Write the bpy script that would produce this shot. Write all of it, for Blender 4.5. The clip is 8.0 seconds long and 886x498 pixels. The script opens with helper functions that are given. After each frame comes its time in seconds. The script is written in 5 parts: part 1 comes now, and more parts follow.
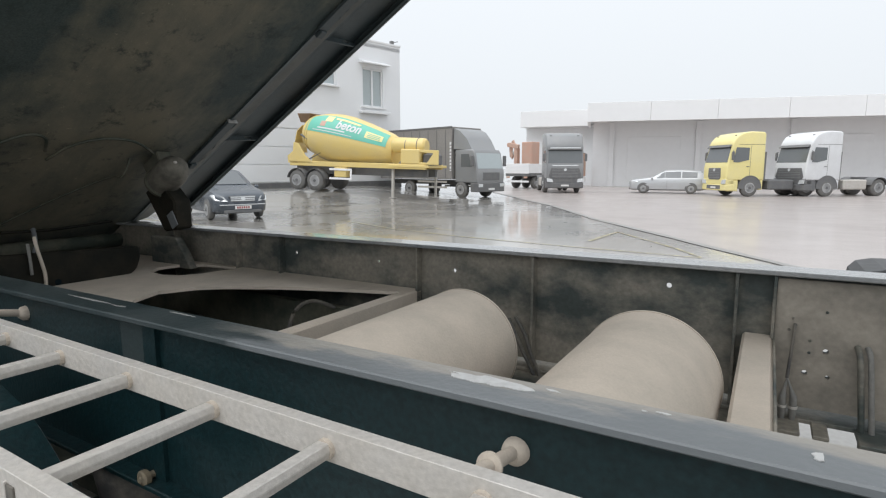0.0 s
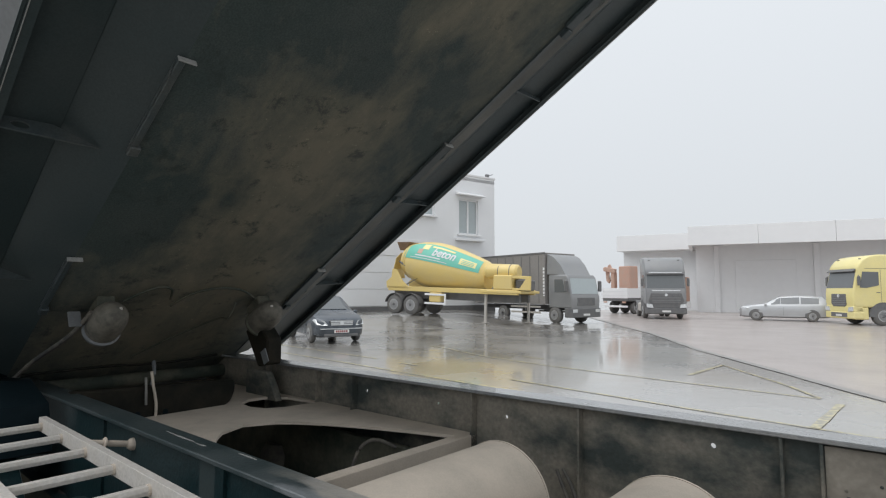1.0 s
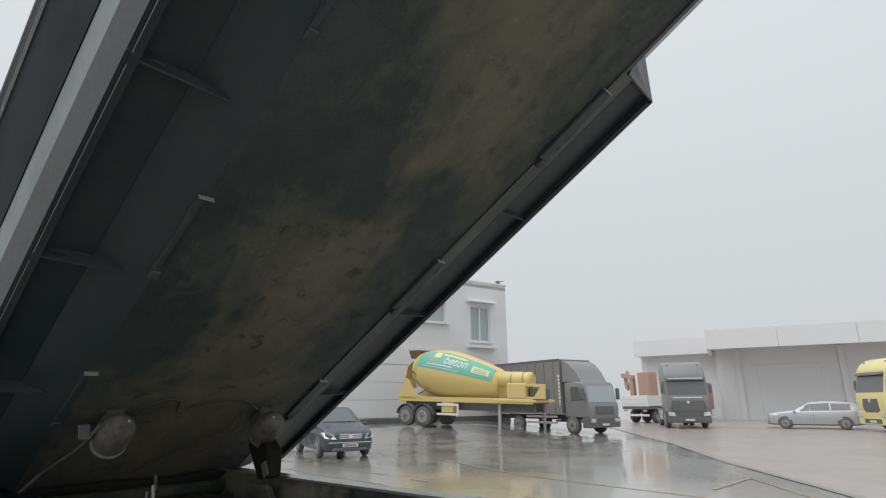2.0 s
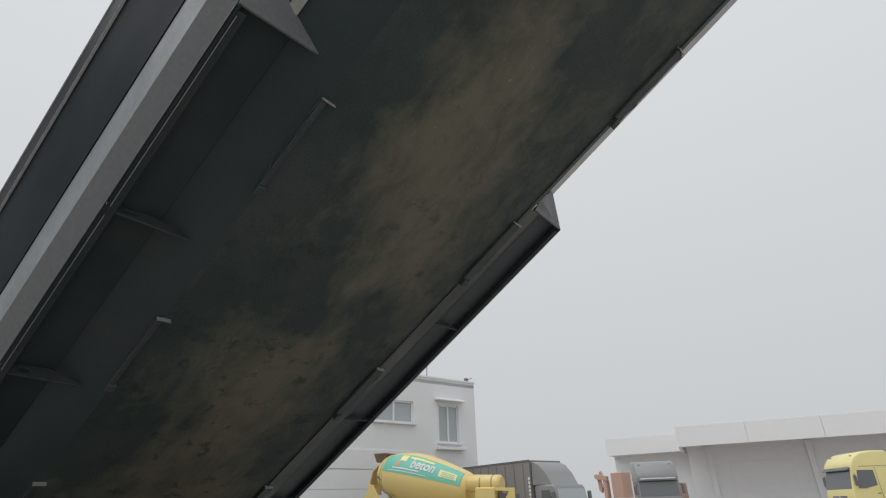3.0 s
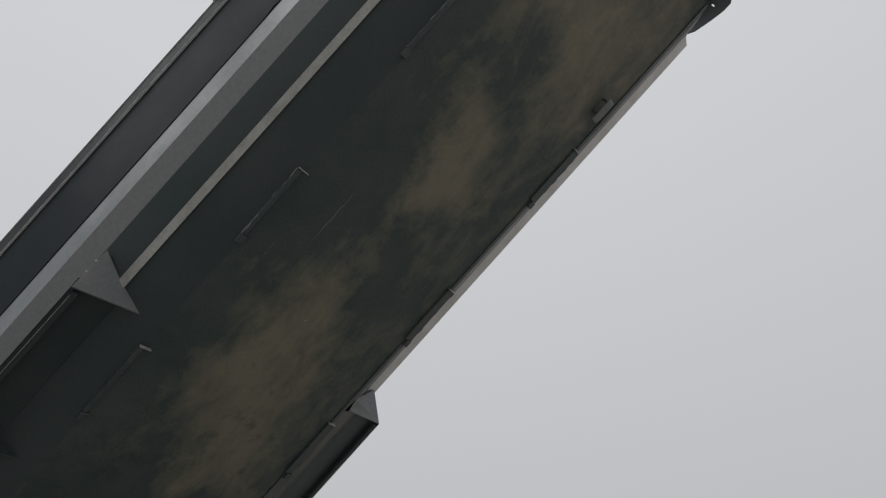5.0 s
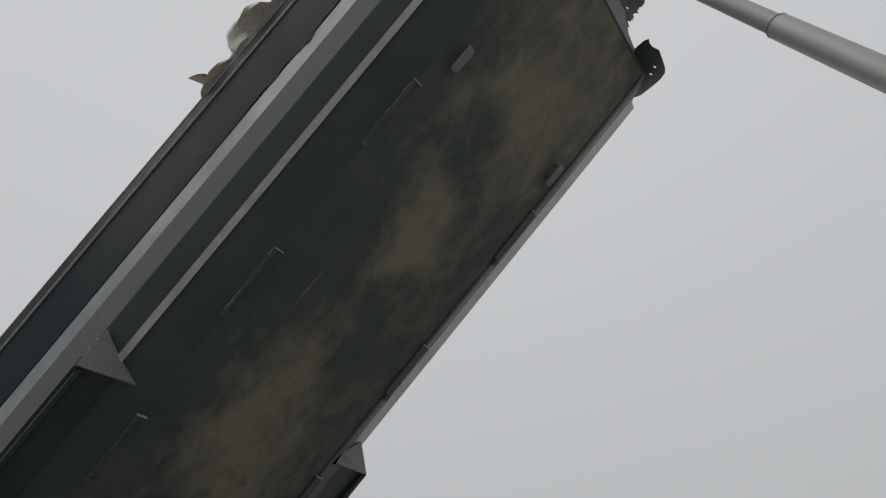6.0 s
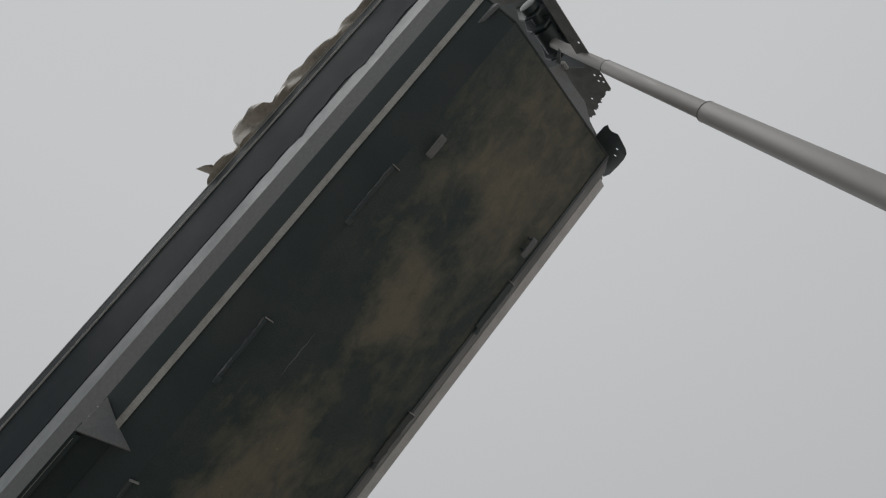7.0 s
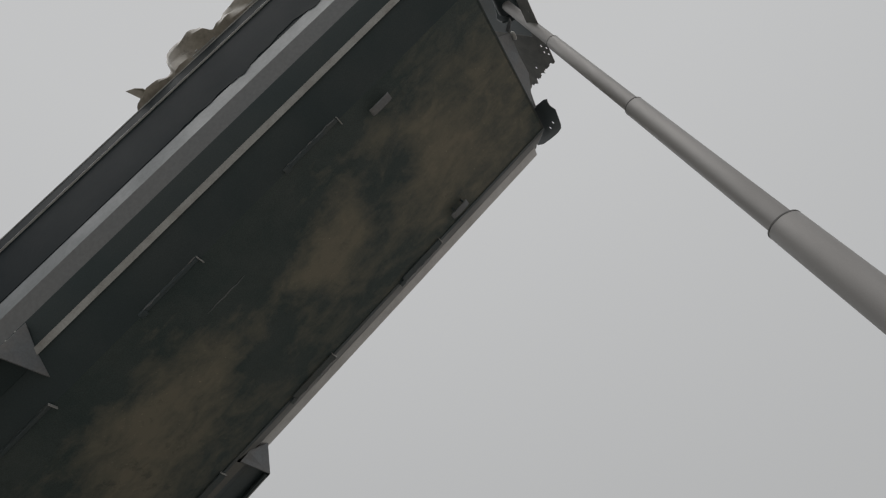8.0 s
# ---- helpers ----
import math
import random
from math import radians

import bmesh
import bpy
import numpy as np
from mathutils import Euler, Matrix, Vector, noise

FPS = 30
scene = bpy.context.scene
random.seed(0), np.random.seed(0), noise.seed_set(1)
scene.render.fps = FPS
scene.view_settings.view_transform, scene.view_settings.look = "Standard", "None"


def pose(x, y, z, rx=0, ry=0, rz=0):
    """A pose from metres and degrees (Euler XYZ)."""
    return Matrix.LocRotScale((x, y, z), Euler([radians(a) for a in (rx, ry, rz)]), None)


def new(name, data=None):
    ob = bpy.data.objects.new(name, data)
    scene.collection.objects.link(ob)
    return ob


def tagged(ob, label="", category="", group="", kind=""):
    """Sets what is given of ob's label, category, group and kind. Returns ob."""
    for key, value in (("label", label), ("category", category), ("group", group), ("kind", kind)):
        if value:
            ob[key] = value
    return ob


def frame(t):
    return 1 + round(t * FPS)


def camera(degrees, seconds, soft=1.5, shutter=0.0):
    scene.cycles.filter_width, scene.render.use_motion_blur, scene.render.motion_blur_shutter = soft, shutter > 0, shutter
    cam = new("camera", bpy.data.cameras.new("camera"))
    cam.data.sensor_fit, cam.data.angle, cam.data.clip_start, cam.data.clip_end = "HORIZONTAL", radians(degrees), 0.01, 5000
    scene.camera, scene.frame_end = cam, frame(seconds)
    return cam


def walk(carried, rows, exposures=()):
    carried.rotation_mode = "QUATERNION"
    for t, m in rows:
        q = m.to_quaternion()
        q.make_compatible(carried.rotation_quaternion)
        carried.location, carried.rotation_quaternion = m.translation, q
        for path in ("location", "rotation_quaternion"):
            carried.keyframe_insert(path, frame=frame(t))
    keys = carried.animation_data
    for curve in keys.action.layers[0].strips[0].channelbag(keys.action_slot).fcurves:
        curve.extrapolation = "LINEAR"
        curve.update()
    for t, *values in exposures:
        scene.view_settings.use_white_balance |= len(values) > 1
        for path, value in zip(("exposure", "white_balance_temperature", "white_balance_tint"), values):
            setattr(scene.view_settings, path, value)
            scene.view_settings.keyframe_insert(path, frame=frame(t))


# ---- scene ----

# ---- camera and walk ----
cam = camera(77.97, 8.0, soft=1.2)
PATH = [
    (0.0, 0.001, -0.000, 1.650, 30.72, -8.40, -0.00),
    (0.5, 0.164, -0.047, 1.723, 36.85, -1.65, -0.32),
    (1.0, 0.297, -0.074, 1.786, 40.76, 4.35, -0.14),
    (1.5, 0.393, -0.098, 1.784, 42.57, 10.23, 0.43),
    (3.0, 0.971, -0.340, 1.744, 39.47, 25.34, 1.80),
    (3.5, 1.282, -0.405, 1.723, 37.37, 30.05, 2.40),
    (4.0, 1.621, -0.439, 1.753, 35.29, 34.06, 2.63),
    (4.5, 1.858, -0.475, 1.691, 33.69, 37.32, 4.50),
    (5.0, 2.193, -0.560, 1.672, 34.23, 39.69, 4.74),
    (6.5, 2.750, -0.719, 1.383, 38.11, 48.09, 6.26),
    (7.0, 2.865, -0.691, 1.244, 38.47, 52.62, 6.09),
    (7.5, 2.977, -0.870, 1.260, 33.90, 50.81, 7.37),
    (8.0, 2.997, -0.904, 1.211, 29.47, 44.77, 7.83),
]
EXPOSURES = [(0.0, 0.44, 6350, 10), (0.5, 0.33, 6350, 10), (1.0, 0.18, 6350, 10), (1.7, 0.02, 6400, 9), (3.0, -0.14, 6500, 10), (4.5, -0.32, 6550, 11), (6.5, -0.52, 6580, 10.5), (8.0, -0.58, 6700, 11)]
walk(cam, [(t, pose(x, y, z, 90 + pitch, roll, yaw)) for t, x, y, z, yaw, pitch, roll in PATH], EXPOSURES)

# ---- sky and light: thick bright overcast ----
world = bpy.data.worlds.new("overcast_sky")
scene.world = world
world.use_nodes = True
wn, wl = world.node_tree.nodes, world.node_tree.links
wn.clear()
sky = wn.new("ShaderNodeTexSky")
sky.sky_type, sky.sun_disc = "NISHITA", False
sky.sun_elevation, sky.sun_rotation = radians(66), radians(150)
sky.dust_density = 6.0
grey = wn.new("ShaderNodeMix")
grey.data_type = "RGBA"
grey.inputs[0].default_value = 0.93
grey.inputs[7].default_value = (7.5, 7.75, 7.92, 1)
back = wn.new("ShaderNodeBackground")
back.inputs[1].default_value = 0.105
wout = wn.new("ShaderNodeOutputWorld")
wl.new(sky.outputs[0], grey.inputs[6])
air = wn.new("ShaderNodeTexCoord")
sep = wn.new("ShaderNodeSeparateXYZ")
band = wn.new("ShaderNodeMapRange")
band.inputs[1].default_value, band.inputs[2].default_value = 0.0, 0.8
band.inputs[3].default_value, band.inputs[4].default_value = 0.82, 1.06
dome = wn.new("ShaderNodeMix")
dome.data_type, dome.blend_type = "RGBA", "MULTIPLY"
dome.inputs[0].default_value = 1.0
wl.new(air.outputs["Generated"], sep.inputs[0])
wl.new(sep.outputs[2], band.inputs[0])
wl.new(grey.outputs[2], dome.inputs[6])
wl.new(band.outputs[0], dome.inputs[7])
wl.new(dome.outputs[2], back.inputs[0])
wl.new(back.outputs[0], wout.inputs[0])
sun = new("sun", bpy.data.lights.new("sun", "SUN"))
sun.data.energy, sun.data.angle, sun.data.color = 1.5, radians(70), (1.0, 1.0, 0.995)
sun.matrix_world = pose(0, 0, 30, 24, 0, -30)


# ---- materials ----
YC = 1.47  # middle line of the trailer


def material(name, base, rough=0.6, metal=0.0, other=None, scale=4.0, amount=0.5, bump=0.15, grain=60.0, coat=0.0, film=0.08, spec=0.5, sharp=(0.4, 0.65), rough2=None, stretch=(1, 1, 1), fleck=0.1):
    """A surface with broad stains of a second colour, fine grain and relief, in object space."""
    m = bpy.data.materials.new(name)
    m.use_nodes = True
    n, l = m.node_tree.nodes, m.node_tree.links
    p = n["Principled BSDF"]
    p.inputs["Metallic"].default_value = metal
    p.inputs["Specular IOR Level"].default_value = spec
    p.inputs["Coat Weight"].default_value = coat
    p.inputs["Coat Roughness"].default_value = film
    tc = n.new("ShaderNodeTexCoord")
    mp = n.new("ShaderNodeMapping")
    mp.inputs["Scale"].default_value = stretch
    l.new(tc.outputs["Object"], mp.inputs[0])
    big = n.new("ShaderNodeTexNoise")
    big.inputs["Scale"].default_value, big.inputs["Detail"].default_value, big.inputs["Roughness"].default_value = scale, 7, 0.62
    l.new(mp.outputs[0], big.inputs["Vector"])
    fine = n.new("ShaderNodeTexNoise")
    fine.inputs["Scale"].default_value, fine.inputs["Detail"].default_value = grain, 4
    l.new(tc.outputs["Object"], fine.inputs["Vector"])
    ramp = n.new("ShaderNodeMapRange")
    ramp.inputs[1].default_value, ramp.inputs[2].default_value = sharp
    ramp.inputs[3].default_value, ramp.inputs[4].default_value = 0.0, amount
    l.new(big.outputs[0], ramp.inputs[0])
    mix = n.new("ShaderNodeMix")
    mix.data_type = "RGBA"
    mix.inputs[6].default_value = (*base, 1)
    mix.inputs[7].default_value = (*(other or [c * 0.7 for c in base]), 1)
    l.new(ramp.outputs[0], mix.inputs[0])
    var = n.new("ShaderNodeMapRange")
    var.inputs[1].default_value, var.inputs[2].default_value = 0.3, 0.7
    var.inputs[3].default_value, var.inputs[4].default_value = 1 - fleck, 1 + fleck
    l.new(fine.outputs[0], var.inputs[0])
    mul = n.new("ShaderNodeMix")
    mul.data_type, mul.blend_type = "RGBA", "MULTIPLY"
    mul.inputs[0].default_value = 1.0
    l.new(mix.outputs[2], mul.inputs[6])
    l.new(var.outputs[0], mul.inputs[7])
    l.new(mul.outputs[2], p.inputs["Base Color"])
    rr = n.new("ShaderNodeMapRange")
    rr.inputs[3].default_value, rr.inputs[4].default_value = rough, rough2 if rough2 is not None else min(1.0, rough + 0.2)
    l.new(ramp.outputs[0], rr.inputs[0])
    rr.inputs[2].default_value = max(amount, 0.01)
    l.new(rr.outputs[0], p.inputs["Roughness"])
    if bump:
        b = n.new("ShaderNodeBump")
        b.inputs["Strength"].default_value, b.inputs["Distance"].default_value = bump, 0.01
        l.new(fine.outputs[0], b.inputs["Height"])
        l.new(b.outputs[0], p.inputs["Normal"])
    return m


# drifts of dust along the floor: where along it, where across it from the middle, half length, half width
DRIFTS = ((4.75, 0.08, 0.75, 0.72), (4.15, 0.15, 0.4, 0.45), (3.47, -0.16, 0.2, 0.15), (3.22, 0.02, 0.35, 0.2), (2.9, 0.0, 0.4, 0.2), (2.1, -0.1, 0.36, 0.2), (1.72, 0.05, 0.45, 0.27), (1.25, -0.2, 0.45, 0.24), (0.82, 0.22, 0.42, 0.3), (-0.12, 0.0, 0.32, 0.33), (-0.5, 0.0, 0.45, 0.34), (-0.95, 0.14, 0.5, 0.33), (-1.45, 0.05, 0.4, 0.45), (-1.9, 0.0, 0.5, 0.7), (-2.4, -0.05, 0.5, 0.7))
THIN_DRIFTS = ((2.76, 0.25, 0.4, 0.25), (2.02, -0.42, 0.3, 0.2), (1.3, 0.2, 0.5, 0.35), (0.5, 0.1, 0.3, 0.3), (-0.9, -0.45, 0.5, 0.2))
BARE = ((3.87, -0.1, 0.3, 0.22), (2.5, 0.08, 0.32, 0.2), (2.14, 0.24, 0.25, 0.15), (2.62, -0.38, 0.5, 0.2), (0.42, -0.24, 0.32, 0.2), (0.12, -0.02, 0.14, 0.13), (0.3, 0.3, 0.2, 0.14), (-1.0, -0.42, 0.4, 0.18))


def floor_dust(name):
    """Dark steel, tinted green for its teal shade, under drifts of brown dust, bare in patches, with scraped streaks
    and crumbs.
    """
    m = material(name, (0.046, 0.065, 0.063), 0.5, other=(0.083, 0.096, 0.09), scale=2.2, amount=0.8, sharp=(0.4, 0.7), grain=140, bump=0.12, fleck=0.22, spec=0.3)
    n, l = m.node_tree.nodes, m.node_tree.links
    p = n["Principled BSDF"]
    old = p.inputs["Base Color"].links[0].from_socket
    tc = n.new("ShaderNodeTexCoord")

    def mapped(scale, turn=0.0):
        mp = n.new("ShaderNodeMapping")
        mp.inputs["Scale"].default_value, mp.inputs["Rotation"].default_value = scale, (0, 0, turn)
        l.new(tc.outputs["Object"], mp.inputs[0])
        return mp.outputs[0]

    def cloud(vector, scale, detail, rough, twist, out=0):
        c = n.new("ShaderNodeTexNoise")
        c.inputs["Scale"].default_value, c.inputs["Detail"].default_value = scale, detail
        c.inputs["Roughness"].default_value, c.inputs["Distortion"].default_value = rough, twist
        l.new(vector, c.inputs["Vector"])
        return c.outputs[out]

    def sums(a, b, k):
        q = n.new("ShaderNodeMath")
        q.operation = "MULTIPLY_ADD"
        l.new(b, q.inputs[0])
        q.inputs[1].default_value = k
        l.new(a, q.inputs[2])
        return q.outputs[0]

    def ranged(value, a, b, c, d, smooth=True):
        r = n.new("ShaderNodeMapRange")
        r.interpolation_type = "SMOOTHSTEP" if smooth else "LINEAR"
        for k, v in enumerate((a, b, c, d)):
            r.inputs[k + 1].default_value = v
        l.new(value, r.inputs[0])
        return r.outputs[0]

    def vector(operation, a, b):
        v = n.new("ShaderNodeVectorMath")
        v.operation = operation
        l.new(a, v.inputs[0])
        if isinstance(b, tuple):
            v.inputs[1].default_value = b
        else:
            l.new(b, v.inputs[1])
        return v

    plain, along, slant = mapped((1, 1, 1)), mapped((0.35, 1.6, 1.0), 0.12), mapped((0.7, 1.2, 1.0), 0.5)
    warp = vector("SUBTRACT", cloud(plain, 2.6, 5, 0.6, 0.4, 1), (0.5, 0.5, 0.5)).outputs[0]
    warp = vector("MULTIPLY", warp, (0.6, 0.4, 0.0)).outputs[0]
    place = vector("ADD", tc.outputs["Object"], warp).outputs[0]

    def blots(spots, amount, total):
        for s, v, a, b in spots:
            d = vector("SUBTRACT", place, (s, YC + v, 3.07)).outputs[0]
            d = vector("DIVIDE", d, (a, b, 1.0)).outputs[0]
            total = sums(total, ranged(vector("LENGTH", d, (0, 0, 0)).outputs["Value"], 0.1, 1.75, amount, 0.0), 1.0)
        return total
    mask = ranged(cloud(slant, 1.7, 9, 0.62, 0.8), 0.3, 0.7, -0.06, 0.26, False)
    mask = sums(mask, ranged(cloud(along, 7.0, 6, 0.65, 0.3), 0.35, 0.68, -0.1, 0.12, False), 1.0)
    mask = sums(mask, ranged(cloud(plain, 24.0, 6, 0.75, 0.3), 0.35, 0.7, -0.07, 0.08, False), 1.0)
    mask = sums(mask, ranged(cloud(slant, 5.0, 8, 0.6, 0.7), 0.36, 0.66, -0.2, 0.18, False), 1.0)
    mask = blots(DRIFTS, 0.4, mask)
    mask = blots(THIN_DRIFTS, 0.24, mask)
    mask = blots(BARE, -0.42, mask)
    parts_of = n.new("ShaderNodeSeparateXYZ")
    l.new(place, parts_of.inputs[0])
    near = n.new("ShaderNodeMath")
    near.operation = "MULTIPLY"
    l.new(ranged(parts_of.outputs[1], YC - 0.7, YC - 0.3, -0.26, 0.0), near.inputs[0])
    l.new(ranged(parts_of.outputs[0], -1.7, -1.0, 0.0, 1.0), near.inputs[1])
    mask = sums(mask, near.outputs[0], 1.0)
    cover = ranged(mask, 0.0, 0.82, 0.0, 0.92, False)
    dust = n.new("ShaderNodeMix")
    dust.data_type = "RGBA"
    dust.inputs[7].default_value = (0.215, 0.196, 0.145, 1)
    l.new(cover, dust.inputs[0])
    l.new(old, dust.inputs[6])
    grit = n.new("ShaderNodeMath")
    grit.operation = "MULTIPLY"
    l.new(ranged(cloud(plain, 46.0, 5, 0.7, 0.3), 0.62, 0.72, 0.0, 1.0), grit.inputs[0])
    l.new(cover, grit.inputs[1])
    crumbs = n.new("ShaderNodeMix")
    crumbs.data_type = "RGBA"
    crumbs.inputs[7].default_value = (0.37, 0.325, 0.24, 1)
    l.new(grit.outputs[0], crumbs.inputs[0])
    l.new(dust.outputs[2], crumbs.inputs[6])
    pits = n.new("ShaderNodeMix")
    pits.data_type = "RGBA"
    pits.inputs[7].default_value = (0.035, 0.046, 0.044, 1)
    worn = n.new("ShaderNodeMath")
    worn.operation = "MULTIPLY"
    l.new(ranged(cloud(plain, 5.5, 12, 0.8, 0.2), 0.53, 0.64, 0.0, 0.8), worn.inputs[0])
    l.new(ranged(parts_of.outputs[0], -0.6, 2.0, 1.0, 0.3), worn.inputs[1])
    l.new(worn.outputs[0], pits.inputs[0])
    l.new(crumbs.outputs[2], pits.inputs[6])
    l.new(pits.outputs[2], p.inputs["Base Color"])
    return m


def flange_paint(name):
    """Black paint worn to wet blue-grey primer along the front half, with tan dust drifted against the inner edge."""
    m = material(name, (0.02, 0.033, 0.036), 0.36, other=(0.062, 0.075, 0.077), scale=2.4, amount=0.85, sharp=(0.42, 0.66), rough2=0.5, grain=70)
    n, l = m.node_tree.nodes, m.node_tree.links
    p = n["Principled BSDF"]
    tc, parts_of = n.new("ShaderNodeTexCoord"), n.new("ShaderNodeSeparateXYZ")
    l.new(tc.outputs["Object"], parts_of.inputs[0])
    rough = n.new("ShaderNodeMapping")
    rough.inputs["Scale"].default_value = (1.0, 2.5, 1.0)
    l.new(tc.outputs["Object"], rough.inputs[0])

    def cloud(scale, detail):
        c = n.new("ShaderNodeTexNoise")
        c.inputs["Scale"].default_value, c.inputs["Detail"].default_value, c.inputs["Roughness"].default_value = scale, detail, 0.62
        l.new(rough.outputs[0], c.inputs["Vector"])
        return c.outputs[0]

    def edge(value, wander, k, a, b, most):
        q = n.new("ShaderNodeMath")
        q.operation = "MULTIPLY_ADD"
        l.new(wander, q.inputs[0])
        q.inputs[1].default_value = k
        l.new(value, q.inputs[2])
        r = n.new("ShaderNodeMapRange")
        r.interpolation_type = "SMOOTHSTEP"
        r.inputs[1].default_value, r.inputs[2].default_value, r.inputs[4].default_value = a, b, most
        l.new(q.outputs[0], r.inputs[0])
        return r.outputs[0]
    worn = edge(parts_of.outputs[0], cloud(3.5, 8), 1.3, -0.37, -0.12, 0.93)
    back = edge(parts_of.outputs[1], cloud(4.0, 9), 0.2, 0.915, 0.955, 0.8)
    reach = n.new("ShaderNodeMath")
    reach.operation = "MULTIPLY"
    l.new(back, reach.inputs[0])
    l.new(edge(parts_of.outputs[0], cloud(2.0, 4), 0.8, -0.8, -0.2, 1.0), reach.inputs[1])
    colour = p.inputs["Base Color"].links[0].from_socket
    for factor, tone in ((worn, (0.155, 0.168, 0.175, 1)), (reach.outputs[0], (0.34, 0.31, 0.265, 1))):
        mix = n.new("ShaderNodeMix")
        mix.data_type = "RGBA"
        mix.inputs[7].default_value = tone
        l.new(factor, mix.inputs[0])
        l.new(colour, mix.inputs[6])
        colour = mix.outputs[2]
    l.new(colour, p.inputs["Base Color"])
    return m


def glass(name, tint=(0.13, 0.14, 0.145)):
    m = material(name, tint, rough=0.05, amount=0.1, bump=0, spec=0.8)
    return m


DUST = (0.53, 0.465, 0.39)
M_rail = material("dusty_black_steel", (0.005, 0.02, 0.023), 0.42, other=(0.024, 0.042, 0.045), scale=1.6, amount=0.85, sharp=(0.45, 0.72), grain=70, rough2=0.6, stretch=(0.6, 1, 1.4), spec=0.3, fleck=0.3)
M_railtop = flange_paint("worn_flange_paint")
# wet gloss, with some of the reflected sky's paleness in the base grey
M_wet = material("wet_sky_grey_flange", (0.24, 0.25, 0.26), 0.14, other=(0.34, 0.33, 0.31), scale=3, amount=0.6, grain=60, bump=0.02, spec=0.8, coat=0.6, rough2=0.3)
M_web = material("mud_stained_web", (0.045, 0.056, 0.052), 0.6, other=(0.25, 0.226, 0.185), scale=3.4, amount=0.9, sharp=(0.41, 0.58), grain=60, stretch=(0.6, 1, 1.0), fleck=0.16)
M_dust = material("dried_cement_dust", DUST, 0.9, other=(0.43, 0.385, 0.325), scale=5, amount=0.8, grain=160, bump=0.12, spec=0.2, fleck=0.05)
M_brass = material("tarnished_brass", (0.2, 0.165, 0.11), 0.6, 0.2, other=(0.12, 0.115, 0.095), scale=20, amount=0.7, grain=90)
M_thin = material("thin_dust_film", (0.2, 0.195, 0.178), 0.65, other=(0.16, 0.16, 0.153), scale=9, amount=0.8, grain=90)
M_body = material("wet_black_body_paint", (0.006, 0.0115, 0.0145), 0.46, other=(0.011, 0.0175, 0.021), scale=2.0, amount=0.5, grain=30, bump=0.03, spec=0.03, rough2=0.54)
M_floor = floor_dust("dust_drifted_floor")
# grey for dusty edges and for the hull panel that catches light
M_edge = material("dusty_lit_edge_grey", (0.13, 0.128, 0.114), 0.55, other=(0.085, 0.09, 0.084), scale=1.6, amount=0.8, grain=90, bump=0.06, fleck=0.12)
# the two underside colours below take in the teal cast of its shade
M_hull = material("teal_shade_hull_paint", (0.031, 0.046, 0.048), 0.5, other=(0.06, 0.071, 0.071), scale=1.4, amount=0.7, grain=120, bump=0.06, fleck=0.12, spec=0.35)
M_under2 = material("dark_underside_steel", (0.05, 0.066, 0.07), 0.45, other=(0.13, 0.12, 0.1), scale=1.8, amount=0.6, sharp=(0.5, 0.75), grain=90, bump=0.1, fleck=0.15)
M_gusset = material("grey_gusset_paint", (0.15, 0.162, 0.17), 0.5, other=(0.22, 0.205, 0.19), scale=6, amount=0.5, grain=60)
# two greys that paint the sky's reflection onto folds of the black wall
M_facet = material("dim_reflection_grey", (0.13, 0.137, 0.14), 0.45, other=(0.17, 0.172, 0.17), scale=1.5, amount=0.6, grain=40, bump=0.02)
M_sheen = material("pale_reflection_grey", (0.16, 0.178, 0.186), 0.36, other=(0.135, 0.15, 0.157), scale=1.5, amount=0.6, grain=40, bump=0.02)
M_strip = material("dull_galvanised_strip", (0.42, 0.425, 0.41), 0.38, 0.4, other=(0.3, 0.29, 0.27), scale=9, amount=0.6, grain=80)
M_band = material("pale_galvanised_band", (0.58, 0.58, 0.57), 0.4, 0.2, other=(0.48, 0.475, 0.46), scale=6, amount=0.6, grain=80)
M_alu = material("scuffed_aluminium", (0.53, 0.505, 0.47), 0.45, 0.2, other=(0.46, 0.42, 0.36), scale=9, amount=0.4, grain=90, rough2=0.7)
M_chrome = material("chromed_piston", (0.34, 0.332, 0.326), 0.5, 0.25, other=(0.29, 0.28, 0.272), scale=3, amount=0.5, grain=200, bump=0.0, stretch=(1, 1, 0.2), fleck=0.03)
M_rubber = material("old_rubber", (0.06, 0.06, 0.06), 0.8, other=(0.2, 0.18, 0.145), scale=7, amount=0.85, grain=60)
# far tyres lightened: the fog before them is put into the colour
M_tyre = material("haze_paled_tyre", (0.13, 0.128, 0.124), 0.7, other=(0.2, 0.19, 0.175), scale=5, amount=0.7, grain=40)
M_buffer = material("dusty_buffer_rubber", (0.16, 0.148, 0.12), 0.65, other=(0.05, 0.05, 0.044), scale=9, amount=0.9, grain=60)
M_tarp = material("brown_tarpaulin", (0.19, 0.17, 0.135), 0.26, other=(0.36, 0.33, 0.275), scale=6, amount=0.8, grain=30)
M_asphalt = material("wet_asphalt", (0.25, 0.242, 0.225), 0.2, other=(0.33, 0.312, 0.28), scale=0.22, amount=0.9, sharp=(0.42, 0.6), grain=25, bump=0.06, rough2=0.45, coat=0.85, film=0.09)
M_conc = material("wet_dusty_concrete", (0.41, 0.366, 0.344), 0.32, other=(0.335, 0.298, 0.28), scale=0.3, amount=0.8, grain=22, bump=0.05, rough2=0.5, coat=0.35, film=0.16)
